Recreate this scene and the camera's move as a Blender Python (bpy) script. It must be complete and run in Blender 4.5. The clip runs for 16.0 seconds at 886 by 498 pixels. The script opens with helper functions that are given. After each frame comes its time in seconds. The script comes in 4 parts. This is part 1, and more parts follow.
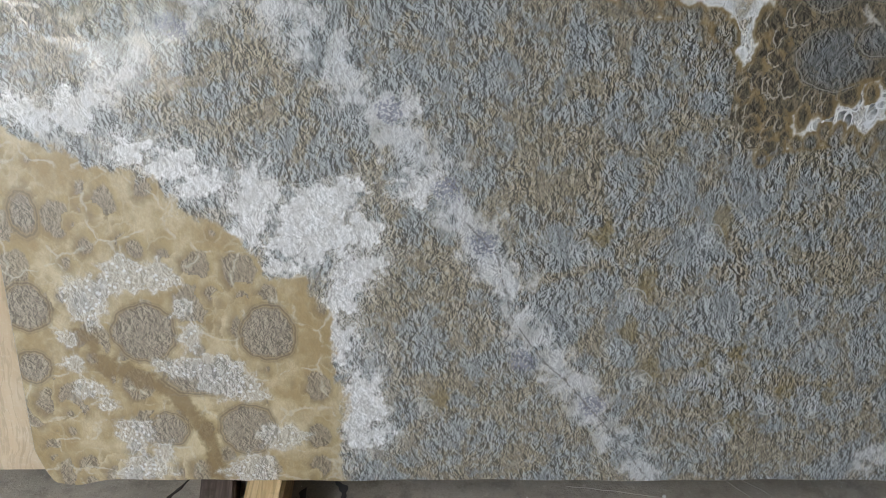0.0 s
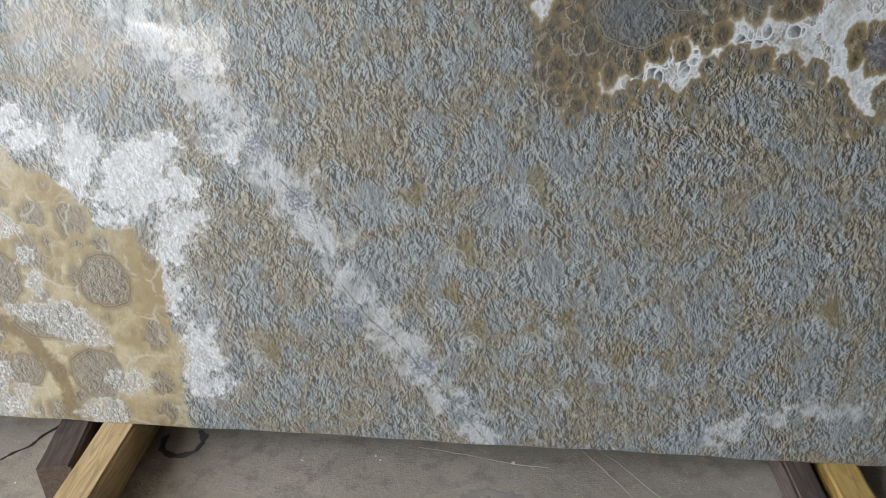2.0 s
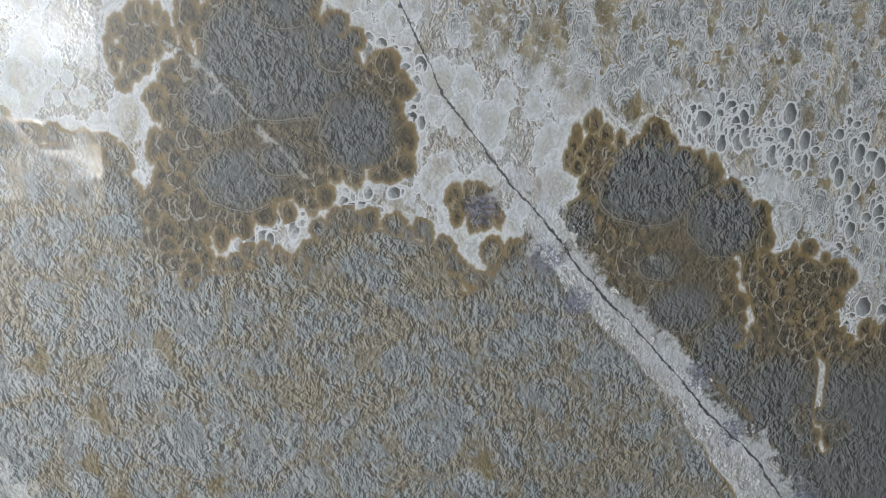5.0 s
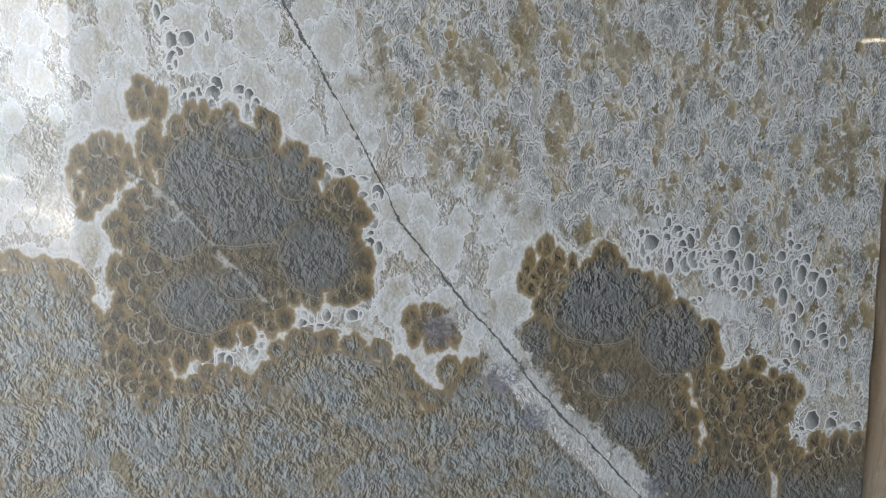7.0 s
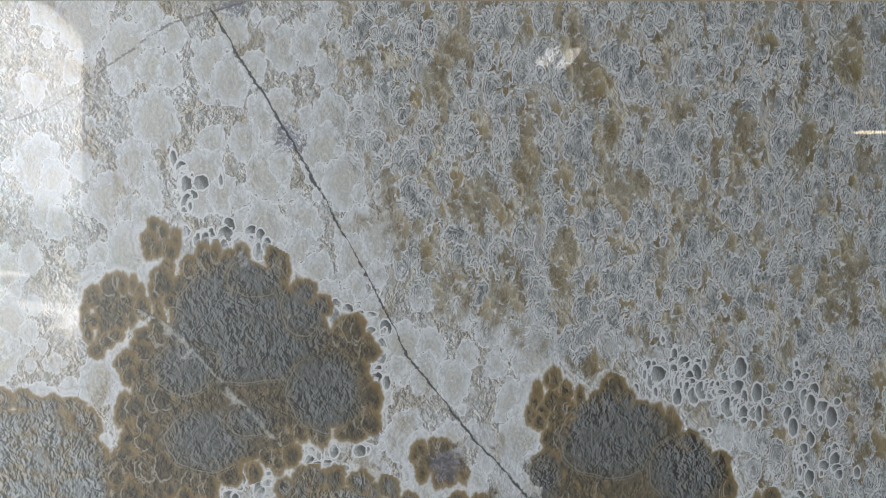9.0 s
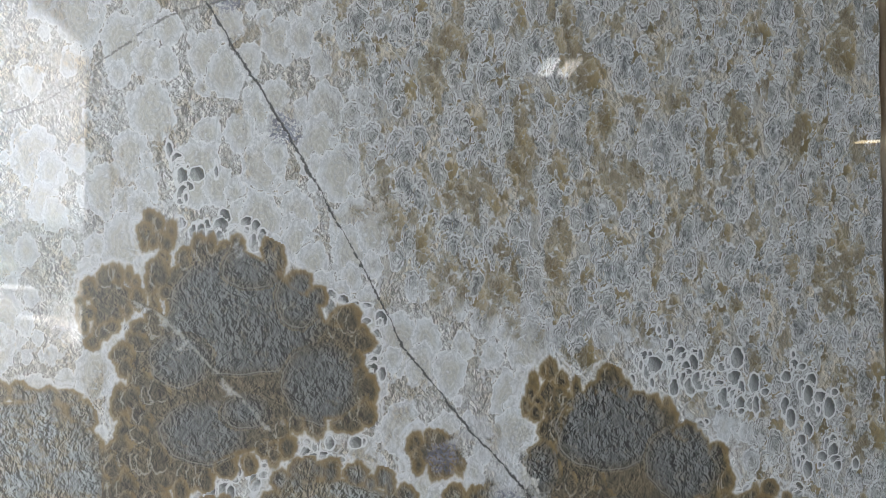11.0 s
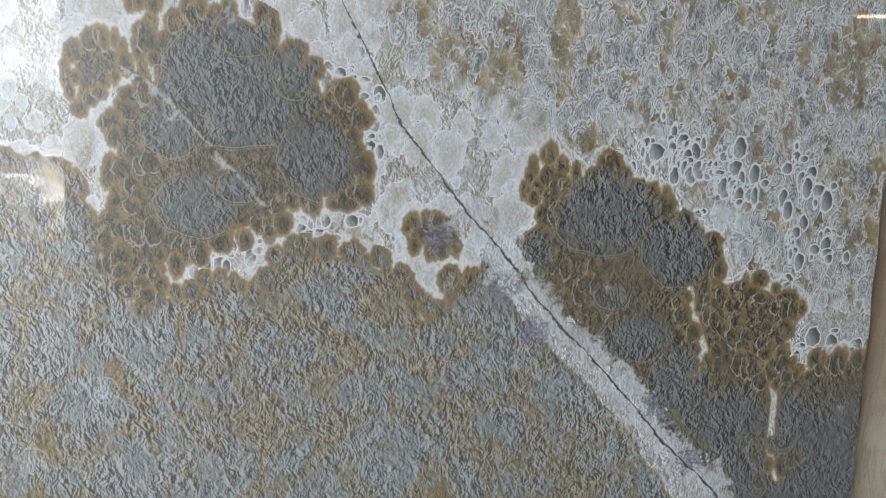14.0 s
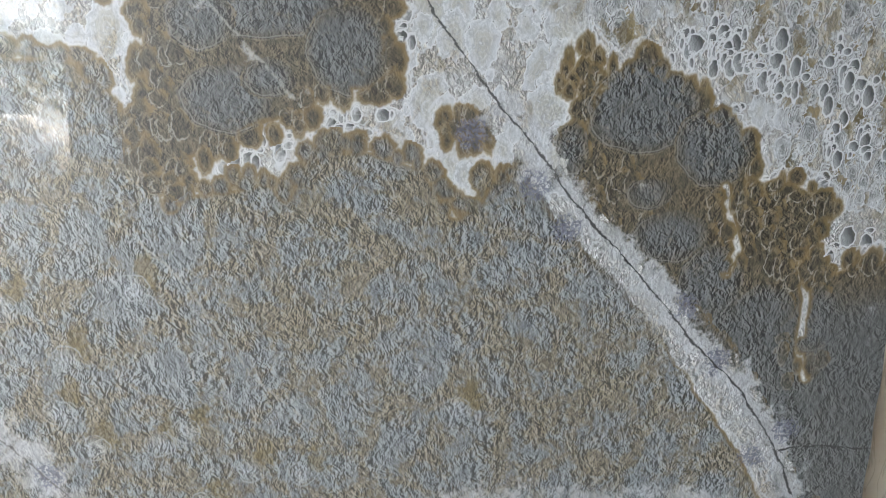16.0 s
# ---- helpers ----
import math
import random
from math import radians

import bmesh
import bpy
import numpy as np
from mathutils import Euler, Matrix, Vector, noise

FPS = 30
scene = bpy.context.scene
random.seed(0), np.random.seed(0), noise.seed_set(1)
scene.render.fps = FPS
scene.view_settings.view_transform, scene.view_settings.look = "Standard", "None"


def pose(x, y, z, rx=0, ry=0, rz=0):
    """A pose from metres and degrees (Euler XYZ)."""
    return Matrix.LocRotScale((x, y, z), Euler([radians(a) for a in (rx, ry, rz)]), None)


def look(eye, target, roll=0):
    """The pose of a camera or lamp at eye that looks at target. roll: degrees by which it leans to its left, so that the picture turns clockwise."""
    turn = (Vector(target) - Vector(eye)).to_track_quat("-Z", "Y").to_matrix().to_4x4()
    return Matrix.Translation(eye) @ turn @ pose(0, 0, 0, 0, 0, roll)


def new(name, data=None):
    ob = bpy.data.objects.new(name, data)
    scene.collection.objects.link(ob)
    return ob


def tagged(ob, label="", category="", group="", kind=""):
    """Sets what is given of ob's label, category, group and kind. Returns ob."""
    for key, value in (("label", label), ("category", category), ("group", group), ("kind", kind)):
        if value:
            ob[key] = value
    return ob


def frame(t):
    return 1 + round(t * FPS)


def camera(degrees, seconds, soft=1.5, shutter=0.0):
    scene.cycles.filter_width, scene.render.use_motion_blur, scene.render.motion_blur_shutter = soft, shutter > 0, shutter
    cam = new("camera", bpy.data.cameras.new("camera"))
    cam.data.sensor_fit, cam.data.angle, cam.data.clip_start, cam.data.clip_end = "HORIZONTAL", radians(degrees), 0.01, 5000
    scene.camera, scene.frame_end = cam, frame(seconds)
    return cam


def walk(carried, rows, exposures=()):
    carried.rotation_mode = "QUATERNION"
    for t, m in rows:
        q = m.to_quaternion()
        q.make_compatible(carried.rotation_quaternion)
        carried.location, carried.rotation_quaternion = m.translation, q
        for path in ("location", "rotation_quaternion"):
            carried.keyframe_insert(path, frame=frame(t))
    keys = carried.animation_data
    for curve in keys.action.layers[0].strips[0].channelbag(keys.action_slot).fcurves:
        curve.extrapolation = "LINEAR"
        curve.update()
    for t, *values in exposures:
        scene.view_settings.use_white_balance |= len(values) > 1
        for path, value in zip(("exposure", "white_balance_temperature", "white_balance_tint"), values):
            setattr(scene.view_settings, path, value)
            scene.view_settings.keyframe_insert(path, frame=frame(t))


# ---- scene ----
cam = camera(60.2, 16.0, 0.9)
METRES, EYE, TILT, LEAN, TURN = 1.75, 1.295, -10.5, 0.9, -4.6
ROWS = [
    (0.0, 0.0, 0.0, 0.0, 0.88, -16.9, -2.91),
    (0.5, 0.0964, 0.0302, 0.0025, 3.11, -17.4, -2.98),
    (1.0, 0.1755, 0.0556, -0.0073, 4.16, -18.38, -2.88),
    (1.5, 0.23, 0.0413, -0.01, 5.04, -19.01, -2.64),
    (2.0, 0.3068, 0.0013, -0.0136, 7.6, -18.23, -2.29),
    (2.5, 0.4035, -0.0174, -0.0069, 8.65, -17.5, -1.94),
    (3.0, 0.494, 0.01, 0.0044, 9.0, -16.74, -1.79),
    (3.5, 0.5626, 0.0366, 0.0086, 8.25, -15.14, -1.44),
    (4.0, 0.5992, 0.0448, 0.0212, 5.9, -12.69, -0.88),
    (4.5, 0.6199, 0.0516, 0.0315, 3.95, -10.84, -1.05),
    (7.0, 0.6552, 0.0494, 0.1193, 0.99, -5.84, -1.27),
    (7.5, 0.6529, 0.0465, 0.1353, 1.32, -3.63, -0.83),
    (8.0, 0.6508, 0.0454, 0.1451, 1.48, -1.67, -0.64),
    (8.5, 0.6517, 0.0442, 0.1556, 1.37, -0.37, -0.67),
    (9.0, 0.6516, 0.0411, 0.1664, 1.27, 0.81, -0.71),
    (11.5, 0.6616, 0.039, 0.1286, 1.54, 1.77, -0.45),
    (12.0, 0.6624, 0.0367, 0.1086, 1.48, 0.12, -0.65),
    (12.5, 0.6583, 0.0391, 0.0873, 1.37, -1.73, -1.05),
    (13.0, 0.6514, 0.0449, 0.0718, 1.06, -3.71, -1.56),
    (13.5, 0.6472, 0.0521, 0.0559, 0.56, -5.77, -2.0),
    (14.0, 0.6469, 0.0537, 0.0455, 0.44, -7.55, -2.06),
    (14.5, 0.641, 0.0584, 0.0326, 0.39, -8.65, -2.12),
    (15.0, 0.6368, 0.06, 0.023, 0.36, -9.61, -2.0),
    (15.5, 0.6314, 0.0569, 0.0133, 0.47, -10.67, -1.85),
    (16.0, 0.6171, 0.0563, -0.0065, 0.56, -11.68, -2.01),
]
walk(cam, [(t, pose(0, 0, EYE, TILT, LEAN, TURN) @ pose(METRES * x, METRES * y, METRES * z, 90 + pitch, roll, yaw)) for t, x, y, z, yaw, pitch, roll in ROWS],
     [(0.0, 3.78), (2.0, 4.0), (4.5, 4.10), (7.0, 4.05), (9.0, 3.92), (11.5, 3.90), (12.5, 3.94), (14.0, 4.2), (16.0, 4.28)])

# ---- world and sun ----
SUN_UP, SUN_TURN = 46.0, 100.0
world = bpy.data.worlds.new("sky")
scene.world = world
world.use_nodes = True
wt = world.node_tree
wt.nodes.clear()
w_out = wt.nodes.new("ShaderNodeOutputWorld")
w_bg = wt.nodes.new("ShaderNodeBackground")
w_sky = wt.nodes.new("ShaderNodeTexSky")
w_sky.sky_type, w_sky.sun_disc = "NISHITA", False
w_sky.sun_elevation, w_sky.sun_rotation = radians(SUN_UP), radians(SUN_TURN)
w_co = wt.nodes.new("ShaderNodeTexCoord")
w_map = wt.nodes.new("ShaderNodeMapping")
w_map.inputs["Scale"].default_value = (1.0, 1.0, 2.6)
w_cloud = wt.nodes.new("ShaderNodeTexNoise")
w_cloud.inputs["Scale"].default_value, w_cloud.inputs["Detail"].default_value = 3.2, 7.0
w_rng = wt.nodes.new("ShaderNodeMapRange")
w_rng.inputs["From Min"].default_value, w_rng.inputs["From Max"].default_value = 0.36, 0.56
w_mix = wt.nodes.new("ShaderNodeMix")
w_mix.data_type = "RGBA"
w_mix.inputs["B"].default_value = (5.5, 5.3, 5.0, 1.0)
wt.links.new(w_co.outputs["Generated"], w_map.inputs["Vector"])
wt.links.new(w_map.outputs["Vector"], w_cloud.inputs["Vector"])
wt.links.new(w_cloud.outputs["Fac"], w_rng.inputs["Value"])
wt.links.new(w_rng.outputs["Result"], w_mix.inputs["Factor"])
wt.links.new(w_sky.outputs["Color"], w_mix.inputs["A"])
wt.links.new(w_mix.outputs["Result"], w_bg.inputs["Color"])
wt.links.new(w_bg.outputs["Background"], w_out.inputs["Surface"])
w_bg.inputs["Strength"].default_value = 0.1

sun = new("sun", bpy.data.lights.new("sun", "SUN"))
sun.data.energy, sun.data.angle, sun.data.color = 3.0, radians(0.5), (1.0, 0.95, 0.88)
_a, _e = radians(SUN_TURN), radians(SUN_UP)
sun.matrix_world = look(Vector((math.sin(_a) * math.cos(_e), math.cos(_a) * math.cos(_e), math.sin(_e))) * 40, (0, 0, 0))


# ---- node helpers ----
class Val:
    """A socket that can be added, multiplied and so on."""

    def __init__(self, mat, socket):
        self.mat, self.socket = mat, socket

    def _op(self, op, a, b=None, c=None):
        node = self.mat.nodes.new("ShaderNodeMath")
        node.operation = op
        for i, x in enumerate((a, b, c)):
            if x is None:
                continue
            if isinstance(x, Val):
                self.mat.links.new(x.socket, node.inputs[i])
            else:
                node.inputs[i].default_value = x
        return Val(self.mat, node.outputs[0])

    def __add__(self, o): return self._op("ADD", self, o)
    def __radd__(self, o): return self._op("ADD", o, self)
    def __sub__(self, o): return self._op("SUBTRACT", self, o)
    def __rsub__(self, o): return self._op("SUBTRACT", o, self)
    def __mul__(self, o): return self._op("MULTIPLY", self, o)
    def __rmul__(self, o): return self._op("MULTIPLY", o, self)
    def __truediv__(self, o): return self._op("DIVIDE", self, o)
    def abs(self): return self._op("ABSOLUTE", self)
    def sin(self): return self._op("SINE", self)
    def power(self, o): return self._op("POWER", self, o)
    def most(self, o): return self._op("MAXIMUM", self, o)
    def least(self, o): return self._op("MINIMUM", self, o)

    def ramp(self, lo, hi, a=0.0, b=1.0, smooth=True):
        node = self.mat.nodes.new("ShaderNodeMapRange")
        node.interpolation_type = "SMOOTHSTEP" if smooth else "LINEAR"
        self.mat.links.new(self.socket, node.inputs["Value"])
        for key, x in (("From Min", lo), ("From Max", hi), ("To Min", a), ("To Max", b)):
            node.inputs[key].default_value = x
        return Val(self.mat, node.outputs["Result"])


class Nodes:
    """Builds one material."""

    def __init__(self, name):
        self.material = bpy.data.materials.new(name)
        self.material.use_nodes = True
        self.tree = self.material.node_tree
        self.bsdf = next(n for n in self.tree.nodes if n.type == "BSDF_PRINCIPLED")
        co = self.tree.nodes.new("ShaderNodeTexCoord")
        self.co = Val(self.tree, co.outputs["Object"])

    def attr(self, name):
        node = self.tree.nodes.new("ShaderNodeAttribute")
        node.attribute_name = name
        return Val(self.tree, node.outputs["Fac"])

    def rnd(self):
        return Val(self.tree, self.tree.nodes.new("ShaderNodeObjectInfo").outputs["Random"])

    def place(self, vec, scale=(1, 1, 1), shift=(0, 0, 0), turn=(0, 0, 0)):
        node = self.tree.nodes.new("ShaderNodeMapping")
        self.tree.links.new(vec.socket, node.inputs["Vector"])
        node.inputs["Scale"].default_value, node.inputs["Location"].default_value = scale, shift
        node.inputs["Rotation"].default_value = [radians(a) for a in turn]
        return Val(self.tree, node.outputs["Vector"])

    def warp(self, vec, scale, amount, detail=2.0):
        """vec, pushed about by noise."""
        n = self.tree.nodes.new("ShaderNodeTexNoise")
        n.inputs["Scale"].default_value, n.inputs["Detail"].default_value = scale, detail
        self.tree.links.new(vec.socket, n.inputs["Vector"])
        s = self.tree.nodes.new("ShaderNodeVectorMath")
        s.operation = "SUBTRACT"
        self.tree.links.new(n.outputs["Color"], s.inputs[0])
        s.inputs[1].default_value = (0.5, 0.5, 0.5)
        m = self.tree.nodes.new("ShaderNodeVectorMath")
        m.operation = "MULTIPLY_ADD"
        self.tree.links.new(s.outputs[0], m.inputs[0])
        m.inputs[1].default_value = (amount,) * 3
        self.tree.links.new(vec.socket, m.inputs[2])
        return Val(self.tree, m.outputs[0])

    def noise(self, vec, scale, detail=3.0, rough=0.55, distort=0.0):
        n = self.tree.nodes.new("ShaderNodeTexNoise")
        self.tree.links.new(vec.socket, n.inputs["Vector"])
        for key, x in (("Scale", scale), ("Detail", detail), ("Roughness", rough), ("Distortion", distort)):
            n.inputs[key].default_value = x
        return Val(self.tree, n.outputs["Fac"])

    def cells(self, vec, scale, feature="F1", smooth=None, rand=1.0, out="Distance"):
        n = self.tree.nodes.new("ShaderNodeTexVoronoi")
        n.feature = feature
        self.tree.links.new(vec.socket, n.inputs["Vector"])
        n.inputs["Scale"].default_value, n.inputs["Randomness"].default_value = scale, rand
        if smooth is not None:
            n.inputs["Smoothness"].default_value = smooth
        return Val(self.tree, n.outputs[out])

    def minus(self, a, b):
        """The difference of two vectors, as three values."""
        n = self.tree.nodes.new("ShaderNodeVectorMath")
        n.operation = "SUBTRACT"
        self.tree.links.new(a.socket, n.inputs[0])
        self.tree.links.new(b.socket, n.inputs[1])
        s = self.tree.nodes.new("ShaderNodeSeparateXYZ")
        self.tree.links.new(n.outputs[0], s.inputs[0])
        return [Val(self.tree, s.outputs[k]) for k in range(3)]

    def tint(self, color):
        n = self.tree.nodes.new("ShaderNodeRGB")
        n.outputs[0].default_value = (*color, 1)
        return Val(self.tree, n.outputs[0])

    def mix(self, fac, a, b, blend="MIX"):
        n = self.tree.nodes.new("ShaderNodeMix")
        n.data_type, n.blend_type, n.clamp_factor = "RGBA", blend, True
        for key, x in (("Factor", fac), ("A", a), ("B", b)):
            if isinstance(x, Val):
                self.tree.links.new(x.socket, n.inputs[key] if key == "Factor" else n.inputs[6 if key == "A" else 7])
            elif key == "Factor":
                n.inputs[0].default_value = x
            else:
                n.inputs[6 if key == "A" else 7].default_value = (*x, 1)
        if isinstance(fac, Val):
            self.tree.links.new(fac.socket, n.inputs[0])
        return Val(self.tree, n.outputs[2])

    def scale_color(self, color, value):
        n = self.tree.nodes.new("ShaderNodeVectorMath")
        n.operation = "SCALE"
        self.tree.links.new(color.socket, n.inputs[0])
        self.tree.links.new(value.socket, n.inputs["Scale"])
        return Val(self.tree, n.outputs[0])

    def done(self, color, rough=0.5, bump=None, strength=0.2, distance=0.002, metal=0.0, ior=1.5):
        b = self.bsdf
        if isinstance(color, Val):
            self.tree.links.new(color.socket, b.inputs["Base Color"])
        else:
            b.inputs["Base Color"].default_value = (*color, 1)
        if isinstance(rough, Val):
            self.tree.links.new(rough.socket, b.inputs["Roughness"])
        else:
            b.inputs["Roughness"].default_value = rough
        b.inputs["Metallic"].default_value, b.inputs["IOR"].default_value = metal, ior
        if bump is not None:
            n = self.tree.nodes.new("ShaderNodeBump")
            n.inputs["Strength"].default_value, n.inputs["Distance"].default_value = strength, distance
            self.tree.links.new(bump.socket, n.inputs["Height"])
            self.tree.links.new(n.outputs[0], b.inputs["Normal"])
        return self.material


# ---- materials ----
def onyx_material():
    """Polished onyx: grey scaly ground, white banded crust, amber field, veins and cracks."""
    m = Nodes("polished_onyx")
    p = m.co
    at = m.attr
    pw = m.warp(p, 9.0, 0.035)
    pf = m.warp(p, 45.0, 0.010, 3.0)
    fine1 = m.noise(pf, 190.0, 3.0, 0.6)
    zone = m.noise(pw, 11.0, 5.0, 0.62)
    zone2 = m.noise(m.place(pw, shift=(3, 0, 1)), 26.0, 4.0, 0.6)
    tall = m.noise(m.warp(m.place(p, scale=(1.0, 1.0, 0.48), turn=(0, -8, 0)), 20.0, 0.04), 24.0, 3.0, 0.55)
    coarse = m.noise(pf, 75.0, 4.0, 0.6)
    drift = m.noise(m.place(p, shift=(8, 0, 2)), 2.6, 3.0, 0.5)
    stir = m.noise(m.place(p, shift=(1, 0, 6)), 30.0, 2.0)

    # flakes laid like shingles, each with painted side light: pale flank, dark crease
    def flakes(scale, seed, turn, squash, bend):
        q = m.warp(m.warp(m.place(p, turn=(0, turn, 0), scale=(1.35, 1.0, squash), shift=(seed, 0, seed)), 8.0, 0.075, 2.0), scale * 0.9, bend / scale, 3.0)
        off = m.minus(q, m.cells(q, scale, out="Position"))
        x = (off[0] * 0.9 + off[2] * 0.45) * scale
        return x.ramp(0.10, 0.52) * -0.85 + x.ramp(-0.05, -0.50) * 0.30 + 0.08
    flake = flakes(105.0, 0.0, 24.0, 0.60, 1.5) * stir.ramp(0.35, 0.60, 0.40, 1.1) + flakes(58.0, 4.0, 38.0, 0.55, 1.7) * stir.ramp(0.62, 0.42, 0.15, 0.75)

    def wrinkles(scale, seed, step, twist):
        """The lit and shaded flanks of a wrinkled surface, for painting on flat stone."""
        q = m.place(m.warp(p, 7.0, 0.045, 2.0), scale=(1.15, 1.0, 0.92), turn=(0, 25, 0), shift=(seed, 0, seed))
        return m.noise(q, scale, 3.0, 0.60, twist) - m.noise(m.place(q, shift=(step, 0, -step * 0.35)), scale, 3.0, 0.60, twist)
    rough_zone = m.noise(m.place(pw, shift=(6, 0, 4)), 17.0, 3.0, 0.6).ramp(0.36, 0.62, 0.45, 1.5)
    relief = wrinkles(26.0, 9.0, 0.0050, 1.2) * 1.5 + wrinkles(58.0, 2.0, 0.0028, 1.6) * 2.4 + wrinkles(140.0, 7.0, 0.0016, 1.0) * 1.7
    # relief shading that multiplies the stone colours; the face itself is flat
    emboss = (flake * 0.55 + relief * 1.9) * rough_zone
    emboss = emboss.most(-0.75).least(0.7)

    def line(x, where, width, strength=1.0):
        return (x - where).abs().ramp(width, width * 0.25, 0.0, strength)

    big = m.cells(m.warp(p, 9.0, 0.07, 3.0), 7.0, "DISTANCE_TO_EDGE")
    browns = (big.ramp(0.16, 0.0, 0.0, 0.11) + zone * 0.55 + zone2 * 0.40 + drift * 0.30 + emboss * -0.05 + (coarse - 0.5) * 0.45).ramp(0.59, 0.74)
    grey = m.mix(zone2.ramp(0.3, 0.7), (0.225, 0.245, 0.258), (0.300, 0.314, 0.318))
    brown = m.mix(coarse.ramp(0.35, 0.65), (0.280, 0.238, 0.172), (0.188, 0.150, 0.084))
    scaly = m.mix(browns * 0.85, grey, brown)
    scaly = m.mix(line(big, 0.004, 0.012, 0.35) * coarse.ramp(0.40, 0.52), scaly, (0.45, 0.42, 0.36))
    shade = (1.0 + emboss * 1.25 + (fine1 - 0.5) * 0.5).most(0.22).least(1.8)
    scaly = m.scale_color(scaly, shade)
    # radial rosettes, each with an olive crescent
    ros = at("rosette") + (zone2 - 0.5) * 0.9 + (coarse - 0.5) * 0.5
    scaly = m.mix((at("crescent") + (zone2 - 0.5) * 2.0 + (coarse - 0.5) * 0.8).ramp(0.35, 0.85, 0.0, 0.7), scaly, m.scale_color(m.tint((0.205, 0.155, 0.062)), 1.0 + emboss * 0.6))
    scaly = m.mix(ros.ramp(0.42, 0.95, 0.0, 0.5), scaly, m.scale_color(m.tint((0.43, 0.46, 0.49)), 1.0 + emboss * 0.9 + (fine1 - 0.5)))
    arc = (at("rosette") + (coarse - 0.5) * 0.35 + (zone2 - 0.5) * 0.5 - 0.5).abs()
    scaly = m.mix(arc.ramp(0.07, 0.0, 0.0, 0.7) * stir.ramp(0.38, 0.52), scaly, (0.50, 0.52, 0.53))

    # brown bodies: overlapping lobes with amber flanks, and dark grey scaly discs in them
    jag = (coarse - 0.5) * 0.004 + (fine1 - 0.5) * 0.0025
    umber = m.mix((coarse * 0.6 + zone2 * 0.4).ramp(0.40, 0.62), (0.105, 0.090, 0.064), (0.190, 0.152, 0.100))
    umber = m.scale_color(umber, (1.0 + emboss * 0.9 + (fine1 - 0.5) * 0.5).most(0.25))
    amberish = m.mix(zone2.ramp(0.38, 0.62), (0.215, 0.142, 0.052), (0.300, 0.215, 0.100))
    fr, fs = at("fringe") + jag, at("fringe_side") + (zone2 - 0.5) * 0.8
    lobe = m.mix(fs.ramp(0.20, 1.0, 0.0, 0.9), m.scale_color(umber, fr.ramp(0.002, 0.014, 1.15, 0.72)), amberish)
    lobe = m.mix(line(fr, 0.0060, 0.0020, 0.55) * fs.ramp(0.5, -0.3), lobe, (0.050, 0.044, 0.036))
    lobe = m.mix(line(fr, 0.0028, 0.0018, 0.7) * fs.ramp(0.35, -0.45) * coarse.ramp(0.36, 0.5), lobe, (0.44, 0.42, 0.37))
    has_lobe = fr.ramp(0.0008, 0.0024)
    body = m.mix(has_lobe, umber, lobe)
    ds = at("disc") + jag
    dark = m.mix((coarse * 0.5 + zone2 * 0.5).ramp(0.50, 0.68), (0.150, 0.156, 0.156), (0.172, 0.150, 0.115))
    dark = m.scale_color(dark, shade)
    dark = m.mix((ds + (zone2 - 0.5) * 0.03).ramp(0.026, 0.002, 0.0, 0.7), dark, umber)
    dark = m.mix(line(ds, 0.0065, 0.0016, 0.5) * at("disc_side").ramp(0.4, -0.3), dark, (0.36, 0.35, 0.32))
    body = m.mix(ds.ramp(0.0012, 0.0030), body, dark)
    body = m.mix(line(ds, 0.0020, 0.0018, 0.45) * at("disc_side").ramp(0.5, -0.4) * coarse.ramp(0.40, 0.54), body, (0.34, 0.29, 0.20))
    body = m.mix((at("calm") + (zone2 - 0.5) * 0.5).ramp(0.2, 0.8) * has_lobe.ramp(0.0, 1.0, 1.0, 0.35), body, m.scale_color(m.tint((0.140, 0.145, 0.143)), shade))
    patch = at("patch")
    ground = m.mix(patch.ramp(-0.004, 0.006), scaly, body)

    # white crust: pale shells with white outlines over a tan and grey bed with painted crumples
    sh, ss = at("shell") + jag, at("shell_side")
    scal = m.cells(m.warp(p, 60.0, 0.010), 120.0)
    shw = sh + (scal - 0.4) * 0.0040
    bed = m.mix((zone * 0.5 + zone2 * 0.5).ramp(0.40, 0.60), (0.60, 0.605, 0.605), (0.47, 0.435, 0.375))
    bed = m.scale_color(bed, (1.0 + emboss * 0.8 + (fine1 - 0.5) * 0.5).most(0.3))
    pale = m.mix((sh + (zone2 - 0.5) * 0.02).ramp(0.004, 0.022), (0.66, 0.675, 0.69), (0.55, 0.54, 0.50))
    pale = m.mix(((sh + (coarse - 0.5) * 0.004) * 900.0).sin().ramp(0.2, 1.0, 0.0, 0.35), pale, (0.74, 0.75, 0.765))
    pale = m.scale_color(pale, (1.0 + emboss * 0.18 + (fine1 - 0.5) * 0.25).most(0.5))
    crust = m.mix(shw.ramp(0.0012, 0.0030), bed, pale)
    crust = m.mix(line(shw, 0.0030, 0.0018, 0.75), crust, (0.82, 0.83, 0.84))
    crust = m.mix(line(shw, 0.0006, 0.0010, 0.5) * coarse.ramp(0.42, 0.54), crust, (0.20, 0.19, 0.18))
    pits = m.cells(m.warp(p, 30.0, 0.02), 58.0)
    crust = m.mix(pits.ramp(0.11, 0.06, 0.0, 0.8) * zone2.ramp(0.50, 0.60), crust, (0.17, 0.155, 0.13))
    crust = m.mix((zone * 0.6 + tall * 0.55).ramp(0.62, 0.72, 0.0, 0.65), crust, m.scale_color(m.tint((0.33, 0.265, 0.165)), (1.0 + emboss * 0.8).most(0.3)))

